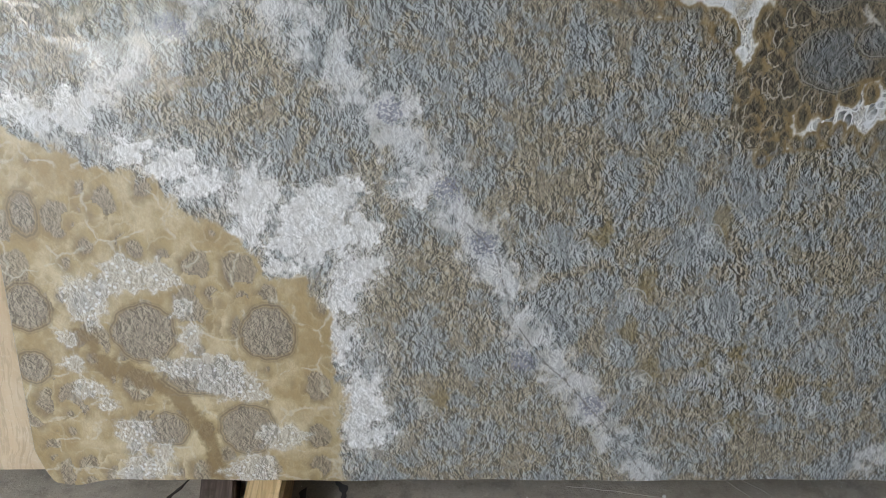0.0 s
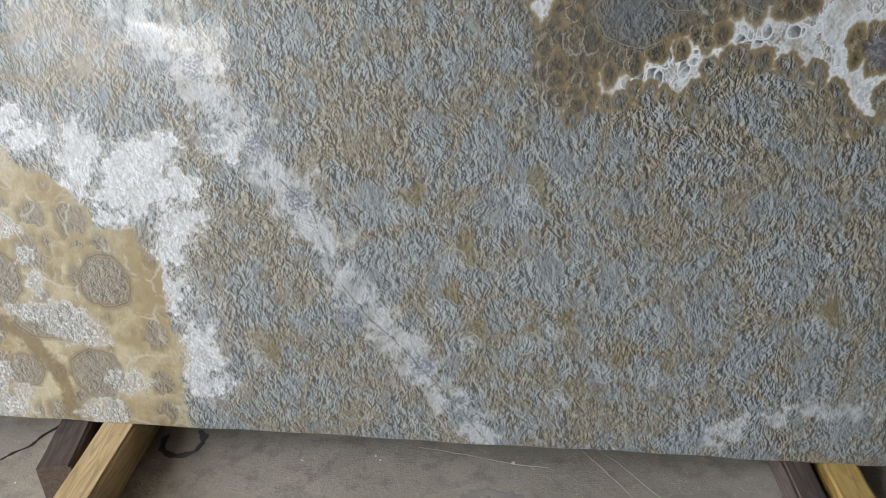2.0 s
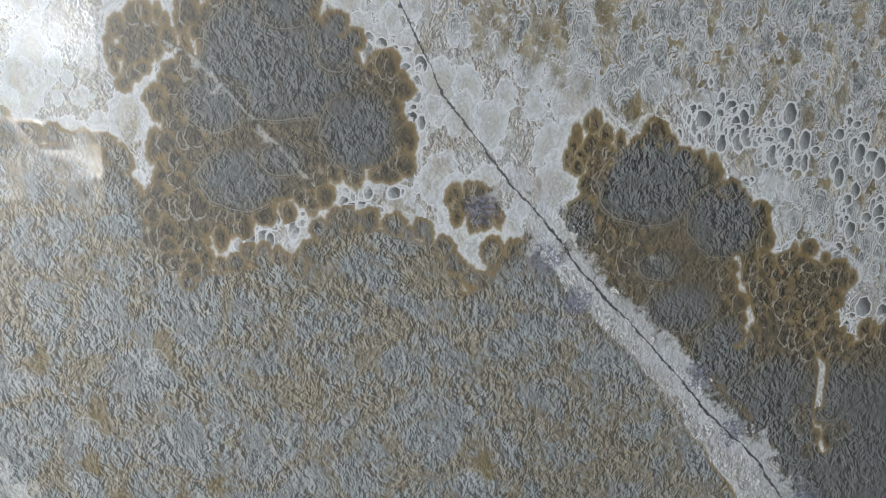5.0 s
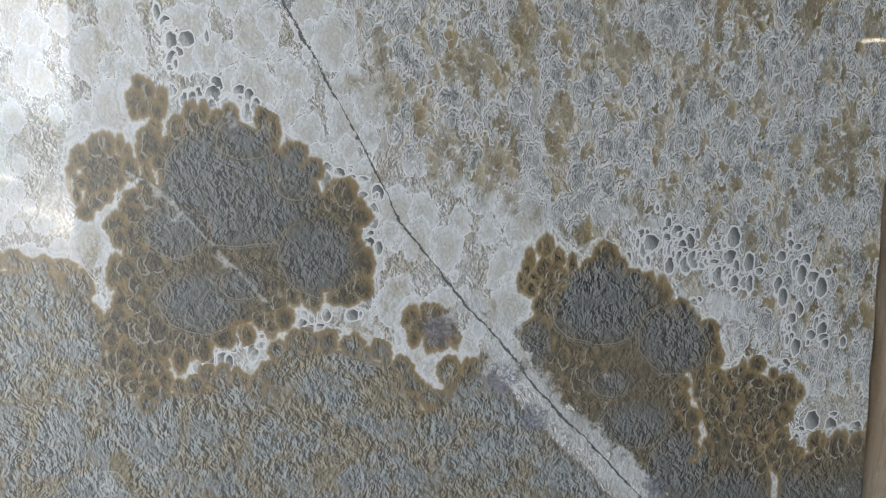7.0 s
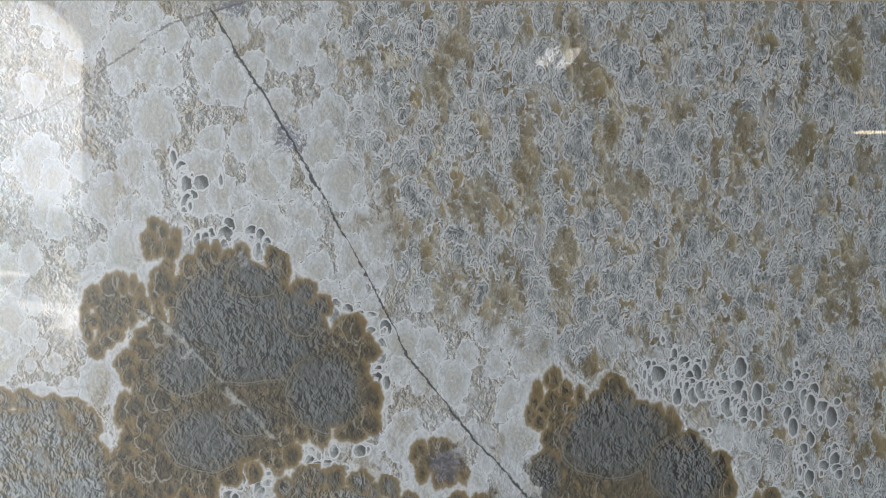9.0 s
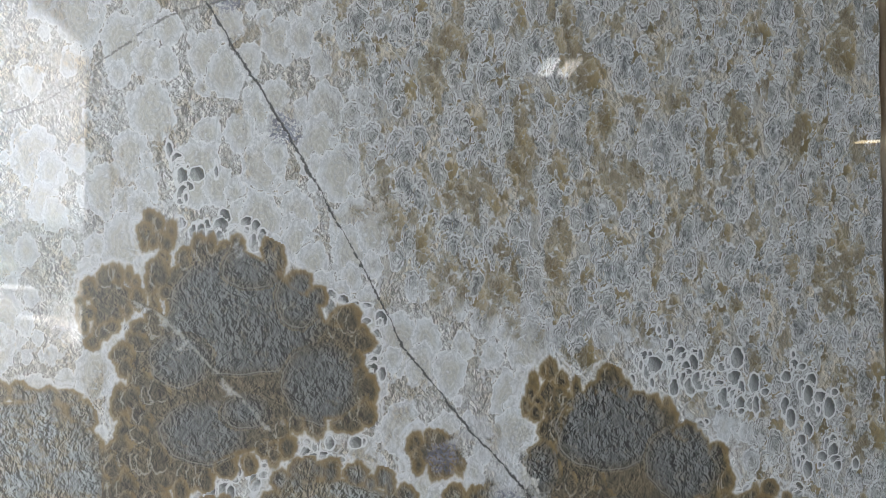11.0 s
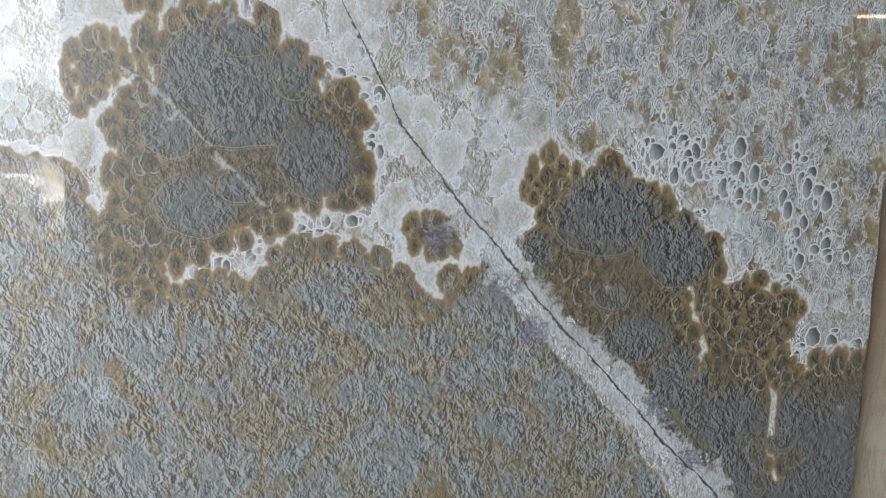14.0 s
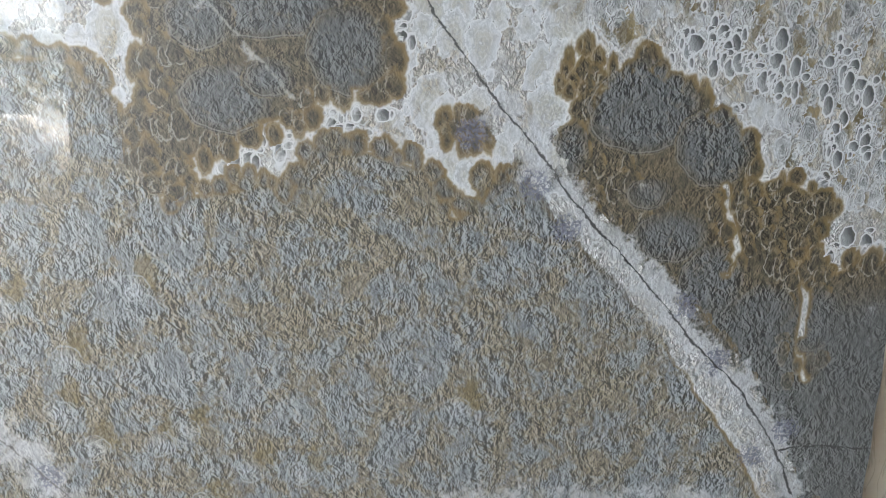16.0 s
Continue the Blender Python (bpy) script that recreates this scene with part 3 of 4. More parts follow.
_ramp = boxed((HALL["x0"] - 9, -40.0, -0.22), (-1.1, DOOR_Y - 0.2, -0.005))
tagged(part("yard_pavement", _ramp, YARD), "grey concrete yard before the door", "pavement", kind="structure")


def opening(name, at, target, wide, high):
    """A light portal in an open doorway, for the sky outside it."""
    lamp = new(name, bpy.data.lights.new(name, "AREA"))
    lamp.data.shape, lamp.data.size, lamp.data.size_y = "RECTANGLE", wide, high
    lamp.data.cycles.is_portal = True
    lamp.matrix_world = look(at, target)


opening("door_light", ((DOOR_L + DOOR_R) / 2, DOOR_Y - 0.1, DOOR_TOP / 2), ((DOOR_L + DOOR_R) / 2, 1.0, DOOR_TOP / 2), DOOR_R - DOOR_L, DOOR_TOP)
# sky light from the left through the added, unseen opening
opening("side_opening_light", (HALL["x0"] - 0.1, (SIDE_Y0 + SIDE_Y1) / 2, SIDE_TOP / 2), (0.0, (SIDE_Y0 + SIDE_Y1) / 2, SIDE_TOP / 2), SIDE_Y1 - SIDE_Y0, SIDE_TOP)

# ---- the onyx slab ----
SLAB_LEAN, SLAB_Y, SLAB_Z, THICK = 6.885, 1.235, 0.085, 0.020
SLAB = pose(0, SLAB_Y, SLAB_Z, -SLAB_LEAN)
U0, U1, VTOP = -0.735, 2.072, 1.683

# the stone's figure, in metres along and up the slab
LOWER = [(-0.8, -0.1), (-0.8, 1.25), (-0.3, 1.3), (0.15, 1.16), (0.33, 1.03), (0.457, 0.982), (0.515, 0.986), (0.563, 0.975), (0.588, 0.929), (0.624, 0.887), (0.636, 0.845), (0.652, 0.802), (0.684, 0.748), (0.69, 0.721), (0.709, 0.748), (0.785, 0.756), (0.868, 0.771), (0.892, 0.741), (0.91, 0.797), (0.962, 0.825), (1.044, 0.826), (1.147, 0.791), (1.172, 0.747), (1.198, 0.705), (1.235, 0.734), (1.251, 0.767), (1.304, 0.787), (1.324, 0.784), (1.401, 0.7), (1.493, 0.601), (1.602, 0.475), (1.706, 0.328), (1.8, 0.2), (1.95, -0.1)]
PATCH_WEST = [(0.652, 0.802), (0.649, 0.887), (0.664, 0.969), (0.66, 1.05), (0.698, 1.099), (0.733, 1.118), (0.728, 1.196), (0.783, 1.23), (0.861, 1.249), (0.927, 1.215), (0.965, 1.176), (1.013, 1.146), (1.026, 1.106), (1.091, 1.095), (1.1, 1.054), (1.079, 1.034), (1.088, 0.941), (1.046, 0.916), (0.975, 0.917), (0.943, 0.881), (0.841, 0.851), (0.769, 0.821), (0.727, 0.79), (0.685, 0.759)]
PATCH_SMALL_A = [(0.598, 1.178), (0.647, 1.192), (0.689, 1.172), (0.686, 1.133), (0.64, 1.099), (0.61, 1.085)]
PATCH_EAST = [(1.383, 0.84), (1.419, 0.861), (1.444, 0.925), (1.522, 0.982), (1.575, 0.954), (1.646, 0.91), (1.664, 0.878), (1.731, 0.844), (1.76, 0.81), (1.745, 0.765), (1.75, 0.741), (1.847, 0.755), (1.906, 0.719), (1.882, 0.653), (1.87, 0.6), (1.9, 0.575), (1.958, 0.597), (2.033, 0.613), (2.12, 0.62), (2.12, -0.1), (1.94, -0.1), (1.92, 0.1), (1.798, 0.339), (1.717, 0.449), (1.605, 0.567), (1.5, 0.656), (1.444, 0.7), (1.396, 0.794), (1.374, 0.835)]
PATCH_SMALL_B = [(1.386, 0.947), (1.422, 1.009), (1.443, 0.977), (1.444, 0.935), (1.402, 0.925)]
PATCH_SMALL_C = [(1.163, 0.877), (1.21, 0.892), (1.251, 0.864), (1.251, 0.821), (1.178, 0.833)]
PATCH_SMALL_D = [(0.699, 1.263), (0.734, 1.288), (0.754, 1.253), (0.713, 1.241)]
PATCHES = [PATCH_WEST, PATCH_SMALL_A, PATCH_EAST, PATCH_SMALL_B, PATCH_SMALL_C, PATCH_SMALL_D]
AMBER = [(-0.9, 0.8), (-0.686, 0.781), (-0.633, 0.751), (-0.554, 0.691), (-0.475, 0.692), (-0.382, 0.617), (-0.283, 0.557), (-0.245, 0.494), (-0.17, 0.482), (-0.13, 0.398), (-0.121, 0.297), (-0.089, 0.218), (-0.108, 0.123), (-0.098, 0.009), (-0.09, -0.1), (-0.9, -0.1)]
BELT = [(-0.678, 0.825), (-0.517, 0.822), (-0.372, 0.729), (-0.233, 0.704), (-0.206, 0.629), (-0.06, 0.663), (-0.05, 0.586), (0.003, 0.529), (-0.063, 0.452), (-0.107, 0.434), (-0.019, 0.322), (0.004, 0.108), (-0.068, 0.009), (-0.116, 0.01), (-0.13, 0.398), (-0.17, 0.494), (-0.283, 0.562), (-0.382, 0.617), (-0.475, 0.692), (-0.553, 0.701), (-0.686, 0.781)]
BUBBLY = [(1.01, 1.75), (1.148, 1.164), (1.352, 1.098), (1.454, 1.012), (1.57, 1.072), (1.77, 0.856), (1.877, 0.723), (2.2, 0.7), (2.2, 1.75)]
MAIN_CRACK = [(0.828, 1.665), (0.879, 1.577), (0.917, 1.518), (0.983, 1.399), (1.04, 1.288), (1.093, 1.186), (1.157, 1.052), (1.227, 0.962), (1.288, 0.882), (1.354, 0.81), (1.41, 0.732), (1.49, 0.646), (1.573, 0.556), (1.673, 0.438), (1.775, 0.339), (1.861, 0.211), (1.912, 0.104)]
CRACK_BRANCH = [(1.862, 0.204), (1.958, 0.208), (2.075, 0.198)]
SEAMS = [[(0.461, 1.471), (0.548, 1.501), (0.656, 1.578), (0.755, 1.646), (0.828, 1.665), (0.891, 1.683)], [(0.142, 0.587), (0.199, 0.529), (0.234, 0.396), (0.304, 0.294), (0.355, 0.247), (0.435, 0.157), (0.558, 0.003)]]
HAIRLINES = [
    [(0.615, 0.668), (0.695, 0.589), (0.811, 0.394), (0.932, 0.275)],
    [(0.838, 0.147), (0.853, 0.077), (0.86, 0.01)],
    [(0.686, 1.143), (0.728, 1.118), (0.783, 1.063), (0.838, 0.997), (0.886, 0.945), (0.924, 0.897)],
]
VEIN_MIDDLE = [(-0.198, 0.988), (-0.153, 0.934), (-0.077, 0.849), (-0.008, 0.779), (0.065, 0.696), (0.142, 0.587), (0.225, 0.47), (0.277, 0.346), (0.342, 0.267), (0.435, 0.157), (0.558, 0.003)]
VEIN_WEST = [(-0.302, 0.986), (-0.41, 0.929), (-0.465, 0.862), (-0.54, 0.793), (-0.693, 0.741)]
VEIN_FOOT = [(1.019, 0.019), (1.109, 0.074), (1.211, 0.115), (1.373, 0.122), (1.478, 0.106), (1.6, 0.11), (1.75, 0.1)]
VEILS = [  # line, half width, strength
    (MAIN_CRACK[8:], 0.048, 0.85),
    (VEIN_MIDDLE, 0.060, 0.85),
    (VEIN_WEST, 0.05, 0.75),
    (VEIN_FOOT, 0.040, 0.7),
    (HAIRLINES[2], 0.012, 0.4),
]
PURPLE = [(-0.38, 0.943), (-0.008, 0.8), (0.097, 0.659), (0.171, 0.552), (0.269, 0.294), (0.42, 0.192), (1.346, 0.753), (1.403, 0.673), (1.648, 0.515), (1.722, 0.401), (1.88, 0.249), (1.816, 0.186), (1.226, 0.845), (0.867, 1.677), (0.956, 1.444)]
BROWN = [(1.541, 1.373), (1.24, 1.173), (1.13, 1.277), (1.386, 1.405), (1.781, 1.431), (1.469, 1.585), (1.343, 1.14), (1.954, 1.18), (1.009, 1.685), (0.888, 1.548), (0.732, 1.549), (0.818, 1.48), (1.971, 1.604), (0.512, 1.306), (0.477, 1.617), (1.436, 1.221), (1.304, 1.335), (1.236, 1.596)]
ROSETTES = [(0.062, 0.185), (0.476, 0.431), (0.611, 0.567), (0.451, 0.322), (0.375, 0.532), (0.682, 0.277), (0.8, 0.187), (0.902, 0.178), (0.706, 0.113), (1.204, 0.31), (0.51, 0.244), (0.63, 0.249)]
CUTS = [  # line, half width
    ([(1.86, 0.62), (1.885, 0.53), (1.885, 0.42), (1.905, 0.36)], 0.006),
    ([(1.7, 0.75), (1.715, 0.69), (1.738, 0.63), (1.72, 0.585)], 0.006),
]
OCHRE_VEIN = [(-0.609, 0.363), (-0.555, 0.282), (-0.492, 0.262), (-0.42, 0.196), (-0.381, 0.128), (-0.371, 0.029)]
BUBBLE_STRINGS = [
    [(0.775, 1.404), (0.788, 1.311)],
    [(0.794, 1.259), (0.862, 1.268), (0.909, 1.244)],
    [(1.042, 1.125), (1.096, 1.095), (1.104, 1.003)],
    [(0.788, 0.799), (0.891, 0.84), (0.984, 0.875), (1.066, 0.878)],
    [(1.584, 0.996), (1.669, 0.995), (1.754, 1.005)],
    [(1.646, 1.038), (1.735, 0.962), (1.822, 0.94)],
    [(1.884, 0.992), (1.934, 0.905)],
    [(1.862, 0.841), (1.983, 0.838)],
    [(1.725, 0.733), (1.823, 0.764), (1.901, 0.751)],
    [(1.69, 0.888), (1.728, 0.882)],
    [(1.912, 0.602), (2.059, 0.615)],
]


# rounded bodies in the stone: centre along and up, half width, half height
GREY_DISCS = [(0.877, 1.117, 0.144, 0.117), (0.89, 1.2, 0.056, 0.044), (0.973, 1.142, 0.046, 0.058), (0.763, 1.038, 0.061, 0.053), (0.8, 0.907, 0.084, 0.062), (0.874, 0.942, 0.049, 0.036), (1.008, 0.988, 0.073, 0.078), (1.534, 0.894, 0.106, 0.087), (1.672, 0.825, 0.076, 0.078), (1.555, 0.737, 0.048, 0.032), (1.603, 0.655, 0.079, 0.053), (1.69, 0.57, 0.067, 0.07), (1.804, 0.506, 0.063, 0.055), (1.911, 0.481, 0.054, 0.07), (1.406, 0.818, 0.035, 0.052)]
WHITE_BLOTS = [(-0.559, 0.802, 0.053, 0.041), (-0.66, 0.796, 0.038, 0.029), (-0.476, 0.725, 0.047, 0.026), (-0.404, 0.702, 0.05, 0.036), (-0.352, 0.666, 0.048, 0.034), (-0.257, 0.64, 0.046, 0.064), (-0.144, 0.624, 0.073, 0.046), (-0.091, 0.646, 0.041, 0.035), (-0.162, 0.563, 0.074, 0.061), (-0.061, 0.574, 0.045, 0.041), (-0.073, 0.499, 0.06, 0.038), (-0.212, 0.505, 0.045, 0.035), (-0.271, 0.585, 0.042, 0.044), (-0.095, 0.446, 0.046, 0.04), (-0.065, 0.231, 0.046, 0.053), (-0.049, 0.122, 0.057, 0.028), (-0.109, 0.348, 0.036, 0.062), (0.045, 0.664, 0.052, 0.041), (-0.008, 0.8, 0.061, 0.028), (-0.066, 0.164, 0.047, 0.08)]
SCALY_DISCS = [(-0.486, 0.362, 0.071, 0.073), (-0.247, 0.361, 0.064, 0.071), (-0.702, 0.418, 0.055, 0.061), (-0.398, 0.261, 0.078, 0.046), (-0.299, 0.14, 0.067, 0.07), (-0.677, 0.605, 0.036, 0.06), (-0.706, 0.289, 0.043, 0.046), (-0.46, 0.142, 0.051, 0.049)]
CRYSTALS = [(-0.589, 0.435, 0.044, 0.047), (-0.51, 0.482, 0.052, 0.034), (-0.447, 0.482, 0.032, 0.03), (-0.633, 0.351, 0.015, 0.015), (-0.411, 0.417, 0.017, 0.016), (-0.401, 0.349, 0.017, 0.028), (-0.423, 0.287, 0.044, 0.02), (-0.352, 0.273, 0.044, 0.041), (-0.305, 0.234, 0.041, 0.026), (-0.231, 0.118, 0.044, 0.028), (-0.63, 0.295, 0.019, 0.015), (-0.605, 0.237, 0.028, 0.018), (-0.576, 0.204, 0.013, 0.013), (-0.529, 0.13, 0.034, 0.04), (-0.521, 0.046, 0.046, 0.028), (-0.476, 0.087, 0.02, 0.02), (-0.294, 0.042, 0.047, 0.031)]


def field_polygon(uu, vv, pts):
    """Distance to the outline of a patch, positive inside."""
    best = np.full(uu.shape, 9.0)
    inside = np.zeros(uu.shape, bool)
    for (ax, ay), (bx, by) in zip(pts, pts[1:] + pts[:1]):
        ex, ey = bx - ax, by - ay
        h = np.clip(((uu - ax) * ex + (vv - ay) * ey) / (ex * ex + ey * ey + 1e-12), 0, 1)
        best = np.minimum(best, np.hypot(uu - ax - h * ex, vv - ay - h * ey))
        if ay != by:
            inside ^= ((ay > vv) != (by > vv)) & (uu < (bx - ax) * (vv - ay) / (by - ay) + ax)
    return np.where(inside, best, -best)


def field_line(uu, vv, pts):
    """Distance to a line, with a sign for its side."""
    best, sign = np.full(uu.shape, 9.0), np.ones(uu.shape)
    for (ax, ay), (bx, by) in zip(pts, pts[1:]):
        ex, ey = bx - ax, by - ay
        h = np.clip(((uu - ax) * ex + (vv - ay) * ey) / (ex * ex + ey * ey), 0, 1)
        d = np.hypot(uu - ax - h * ex, vv - ay - h * ey)
        near = d < best
        sign = np.where(near, np.where(ex * (vv - ay) - ey * (uu - ax) > 0, 1.0, -1.0), sign)
        best = np.where(near, d, best)
    return best * sign


def field_spots(uu, vv, pts, ru, rv):
    total = np.zeros(uu.shape)
    for a, b in pts:
        total = np.maximum(total, np.exp(-(((uu - a) / ru) ** 2 + ((vv - b) / rv) ** 2)))
    return total


def nearest(fields):
    got = fields[0]
    for f in fields[1:]:
        got = np.where(np.abs(f) < np.abs(got), f, got)
    return got


def lobe_fields(uu, vv, lobes, seed, wobble=0.08):
    """Overlapping rounded bodies, the later over the earlier: depth inside the visible one, its side (-1 to 1), and the depth inside their union."""
    r = random.Random(seed)
    nv, nu = uu.shape
    depth, side, union = np.zeros(uu.shape, np.float32), np.zeros(uu.shape, np.float32), np.full(uu.shape, -0.5, np.float32)
    du, dv = (U1 - U0) / (nu - 1), VTOP / (nv - 1)
    for cu, cv, ru, rv in lobes:
        wide, high = ru * 1.4 + 0.035, rv * 1.4 + 0.05
        i0, i1 = max(0, int((cu - wide - U0) / du)), min(nu, int((cu + wide - U0) / du) + 2)
        j0, j1 = max(0, int((cv - high) / dv)), min(nv, int((cv + high) / dv) + 2)
        f = [r.uniform(0, 6.28) for _ in range(3)]
        if i1 <= i0 or j1 <= j0:
            continue
        a, b = (uu[j0:j1, i0:i1] - cu) / ru, (vv[j0:j1, i0:i1] - cv) / rv
        ang = np.arctan2(b, a)
        q = np.hypot(a, b) * (1 + wobble * (np.sin(3 * ang + f[0]) * 0.8 + np.sin(7 * ang + f[1]) * 0.6 + np.sin(13 * ang + f[2]) * 0.4))
        d = (1 - q) * min(ru, rv)
        union[j0:j1, i0:i1] = np.maximum(union[j0:j1, i0:i1], d)
        inside = d > 0
        depth[j0:j1, i0:i1][inside] = d[inside]
        side[j0:j1, i0:i1][inside] = (a * 0.8 + b * 0.6)[inside]
    return depth.ravel(), side.ravel(), union.ravel()


def strung(lines, step, spread, ru, rv, seed, closed=True):
    """Lobes strewn along lines, ordered so that those to the lower right lie on top."""
    r = random.Random(seed)
    got = []
    for pts in lines:
        for (ax, ay), (bx, by) in zip(pts, pts[1:] + pts[:1] if closed else pts[1:]):
            n = max(1, round(math.hypot(bx - ax, by - ay) / step))
            for k in range(n):
                w = (k + r.random()) / n
                got.append((ax + (bx - ax) * w + r.gauss(0, spread), ay + (by - ay) * w + r.gauss(0, spread), r.uniform(*ru), r.uniform(*rv)))
    return sorted(got, key=lambda q: q[0] - q[1])


def strewn(count, area, ru, rv, seed, inside, gap):
    """Lobes strewn over an area where inside(u, v) holds, kept a little apart."""
    r = random.Random(seed)
    got = []
    for _ in range(count * 12):
        if len(got) >= count:
            break
        u, v = r.uniform(area[0], area[1]), r.uniform(area[2], area[3])
        k = r.random() ** 1.6
        a, b = ru[0] + (ru[1] - ru[0]) * k, rv[0] + (rv[1] - rv[0]) * k
        if inside(u, v) and all(abs(u - q[0]) > gap * (a + q[2]) or abs(v - q[1]) > gap * (b + q[3]) for q in got):
            got.append((u, v, a, b))
    return sorted(got, key=lambda q: q[0] - q[1])


def point_in(pts):
    def test(u, v):
        hit = False
        for (ax, ay), (bx, by) in zip(pts, pts[1:] + pts[:1]):
            if (ay > v) != (by > v) and u < (bx - ax) * (v - ay) / (by - ay) + ax:
                hit = not hit
        return hit
    return test


def slab_mesh(name, outline, nu, nv, thick, materials):
    """A slab in its own plane: x along, z up, y into the stone; a fine front face, rough sides."""
    s, t = np.meshgrid(np.linspace(0, 1, nu), np.linspace(0, 1, nv))
    uu, vv = outline(s, t)
    n = nu * nv
    co = np.zeros((n, 3))
    co[:, 0], co[:, 2] = uu.ravel(), vv.ravel()
    i = (np.arange(nv - 1)[:, None] * nu + np.arange(nu - 1)[None, :]).ravel()
    quads = np.stack([i, i + 1, i + nu + 1, i + nu], 1)
    ring = np.concatenate([np.arange(nu), np.arange(1, nv) * nu + nu - 1, (nv - 1) * nu + np.arange(nu - 2, -1, -1), np.arange(nv - 2, 0, -1) * nu])
    k = len(ring)
    mid = co[ring].copy()
    mid[:, 1] = 0.0015
    c = co.mean(0)
    flat = (mid - c) * [1, 0, 1]
    mid += flat / np.linalg.norm(flat, axis=1)[:, None] * 0.0015
    back = mid.copy()
    rough = np.array([noise.noise(Vector((x * 30, 0.0, z * 30))) for x, _, z in mid])
    back[:, 1] = thick
    back[:, 2] += rough * 0.003
    back[:, 0] += rough * 0.003
    allco = np.concatenate([co, mid, back])
    a, b = np.arange(k), (np.arange(k) + 1) % k
    lip = np.stack([ring[b], ring[a], n + a, n + b], 1)
    side = np.stack([n + b, n + a, n + k + a, n + k + b], 1)
    me = bpy.data.meshes.new(name)
    faces = np.concatenate([quads, lip, side]).tolist() + [(n + k + np.arange(k))[::1].tolist()]
    me.from_pydata(allco.tolist(), [], faces)
    for mt in materials:
        me.materials.append(mt)
    idx = np.zeros(len(faces), np.int32)
    idx[len(quads):] = 1
    me.polygons.foreach_set("material_index", idx)
    me.update()
    return me, allco


def onyx_outline(s, t):
    u = U0 + (U1 - U0) * s
    low = -0.012 * np.exp(-((u + 0.66) / 0.045) ** 2) + 0.075 * np.clip((-0.702 - u) / 0.033, 0, 1) ** 1.6
    low += 0.007 - 0.0205 * u + 0.0016 * np.sin(u * 9.0) + 0.0012 * np.sin(u * 31.0 + 1)
    v = low + (VTOP + 0.0 * u - low) * t
    u = u - (0.030 * t) * s + 0.012 * t * (1 - s) + 0.0015 * np.sin(v * 40.0) * (s > 0.99)
    return u, v


NU, NV = 1000, 600
slab_me, _co = slab_mesh("onyx_slab", onyx_outline, NU, NV, THICK, (ONYX, ONYX_EDGE))
_u, _v = _co[:NU * NV, 0].astype(np.float32), _co[:NU * NV, 2].astype(np.float32)
_uu, _vv = _u.reshape(NV, NU), _v.reshape(NV, NU)
_lower = field_polygon(_u, _v, LOWER)
_patch = np.maximum.reduce([field_polygon(_u, _v, q) for q in PATCHES])
_cut = np.min([np.abs(field_line(_u, _v, q)) - w for q, w in CUTS], axis=0)

# brown lobes along the borders of the grey bodies
_rims = strung([PATCH_WEST, PATCH_EAST[:20] + PATCH_EAST[-8:]], 0.017, 0.009, (0.010, 0.024), (0.014, 0.034), 3, False)
_rims += strung([LOWER[3:28]], 0.018, 0.008, (0.010, 0.026), (0.014, 0.030), 4, False)
_rims += strung([PATCH_SMALL_A, PATCH_SMALL_B, PATCH_SMALL_C, PATCH_SMALL_D], 0.016, 0.006, (0.009, 0.017), (0.013, 0.026), 5)
_rims += strung([[(u + d, v) for u, v in q] for q, w in CUTS for d in (-0.028, 0.028)], 0.020, 0.010, (0.012, 0.022), (0.016, 0.034), 6, False)
_rims += strung([[(1.70, 0.70), (1.86, 0.70)], [(1.78, 0.62), (1.86, 0.64)], [(0.69, 0.80), (0.70, 1.05)], [(1.42, 0.80), (1.60, 0.70)], [(0.50, 0.95), (0.62, 0.80)]], 0.014, 0.020, (0.012, 0.022), (0.016, 0.034), 7, False)
_rims.sort(key=lambda q: q[0] - q[1])
_fringe, _fringe_side, _fringe_all = lobe_fields(_uu, _vv, _rims, 1)
_disc, _disc_side, _ = lobe_fields(_uu, _vv, GREY_DISCS, 2, 0.035)
_patch = np.maximum(_patch - 0.006, np.where(_patch > -0.035, np.minimum(_fringe_all, 0.02), -0.5))
_ground = np.maximum(_lower - 0.010, np.where(_lower > -0.035, _fringe_all, -0.5))
_ground = np.minimum(np.maximum(_ground, _patch), np.maximum(_cut, np.where(_cut > -0.012, _fringe_all, -0.5)))

# shells of the white crust and of the bubbly field, hollows beside them, strings of bubbles
_in_bubbly = point_in(BUBBLY)
_shells = strewn(1000, (1.0, 2.1, 0.70, 1.70), (0.007, 0.024), (0.011, 0.046), 8, _in_bubbly, 0.30)
_hollows = [(u + a * 1.0, v - b * 0.15, a * 1.25, b * 1.1) for u, v, a, b in _shells[::2]]
_shells += strewn(420, (0.1, 1.4, 0.70, 1.70), (0.010, 0.046), (0.014, 0.066), 9, lambda u, v: not _in_bubbly(u, v), 0.30)
_shell, _shell_side, _ = lobe_fields(_uu, _vv, _shells, 3, 0.09)
_hollow, _hollow_side, _ = lobe_fields(_uu, _vv, _hollows, 4, 0.10)
_strings = strung(BUBBLE_STRINGS, 0.0060, 0.018, (0.006, 0.017), (0.008, 0.027), 10, False)
_bub, _bub_side, _ = lobe_fields(_uu, _vv, _strings, 5, 0.06)

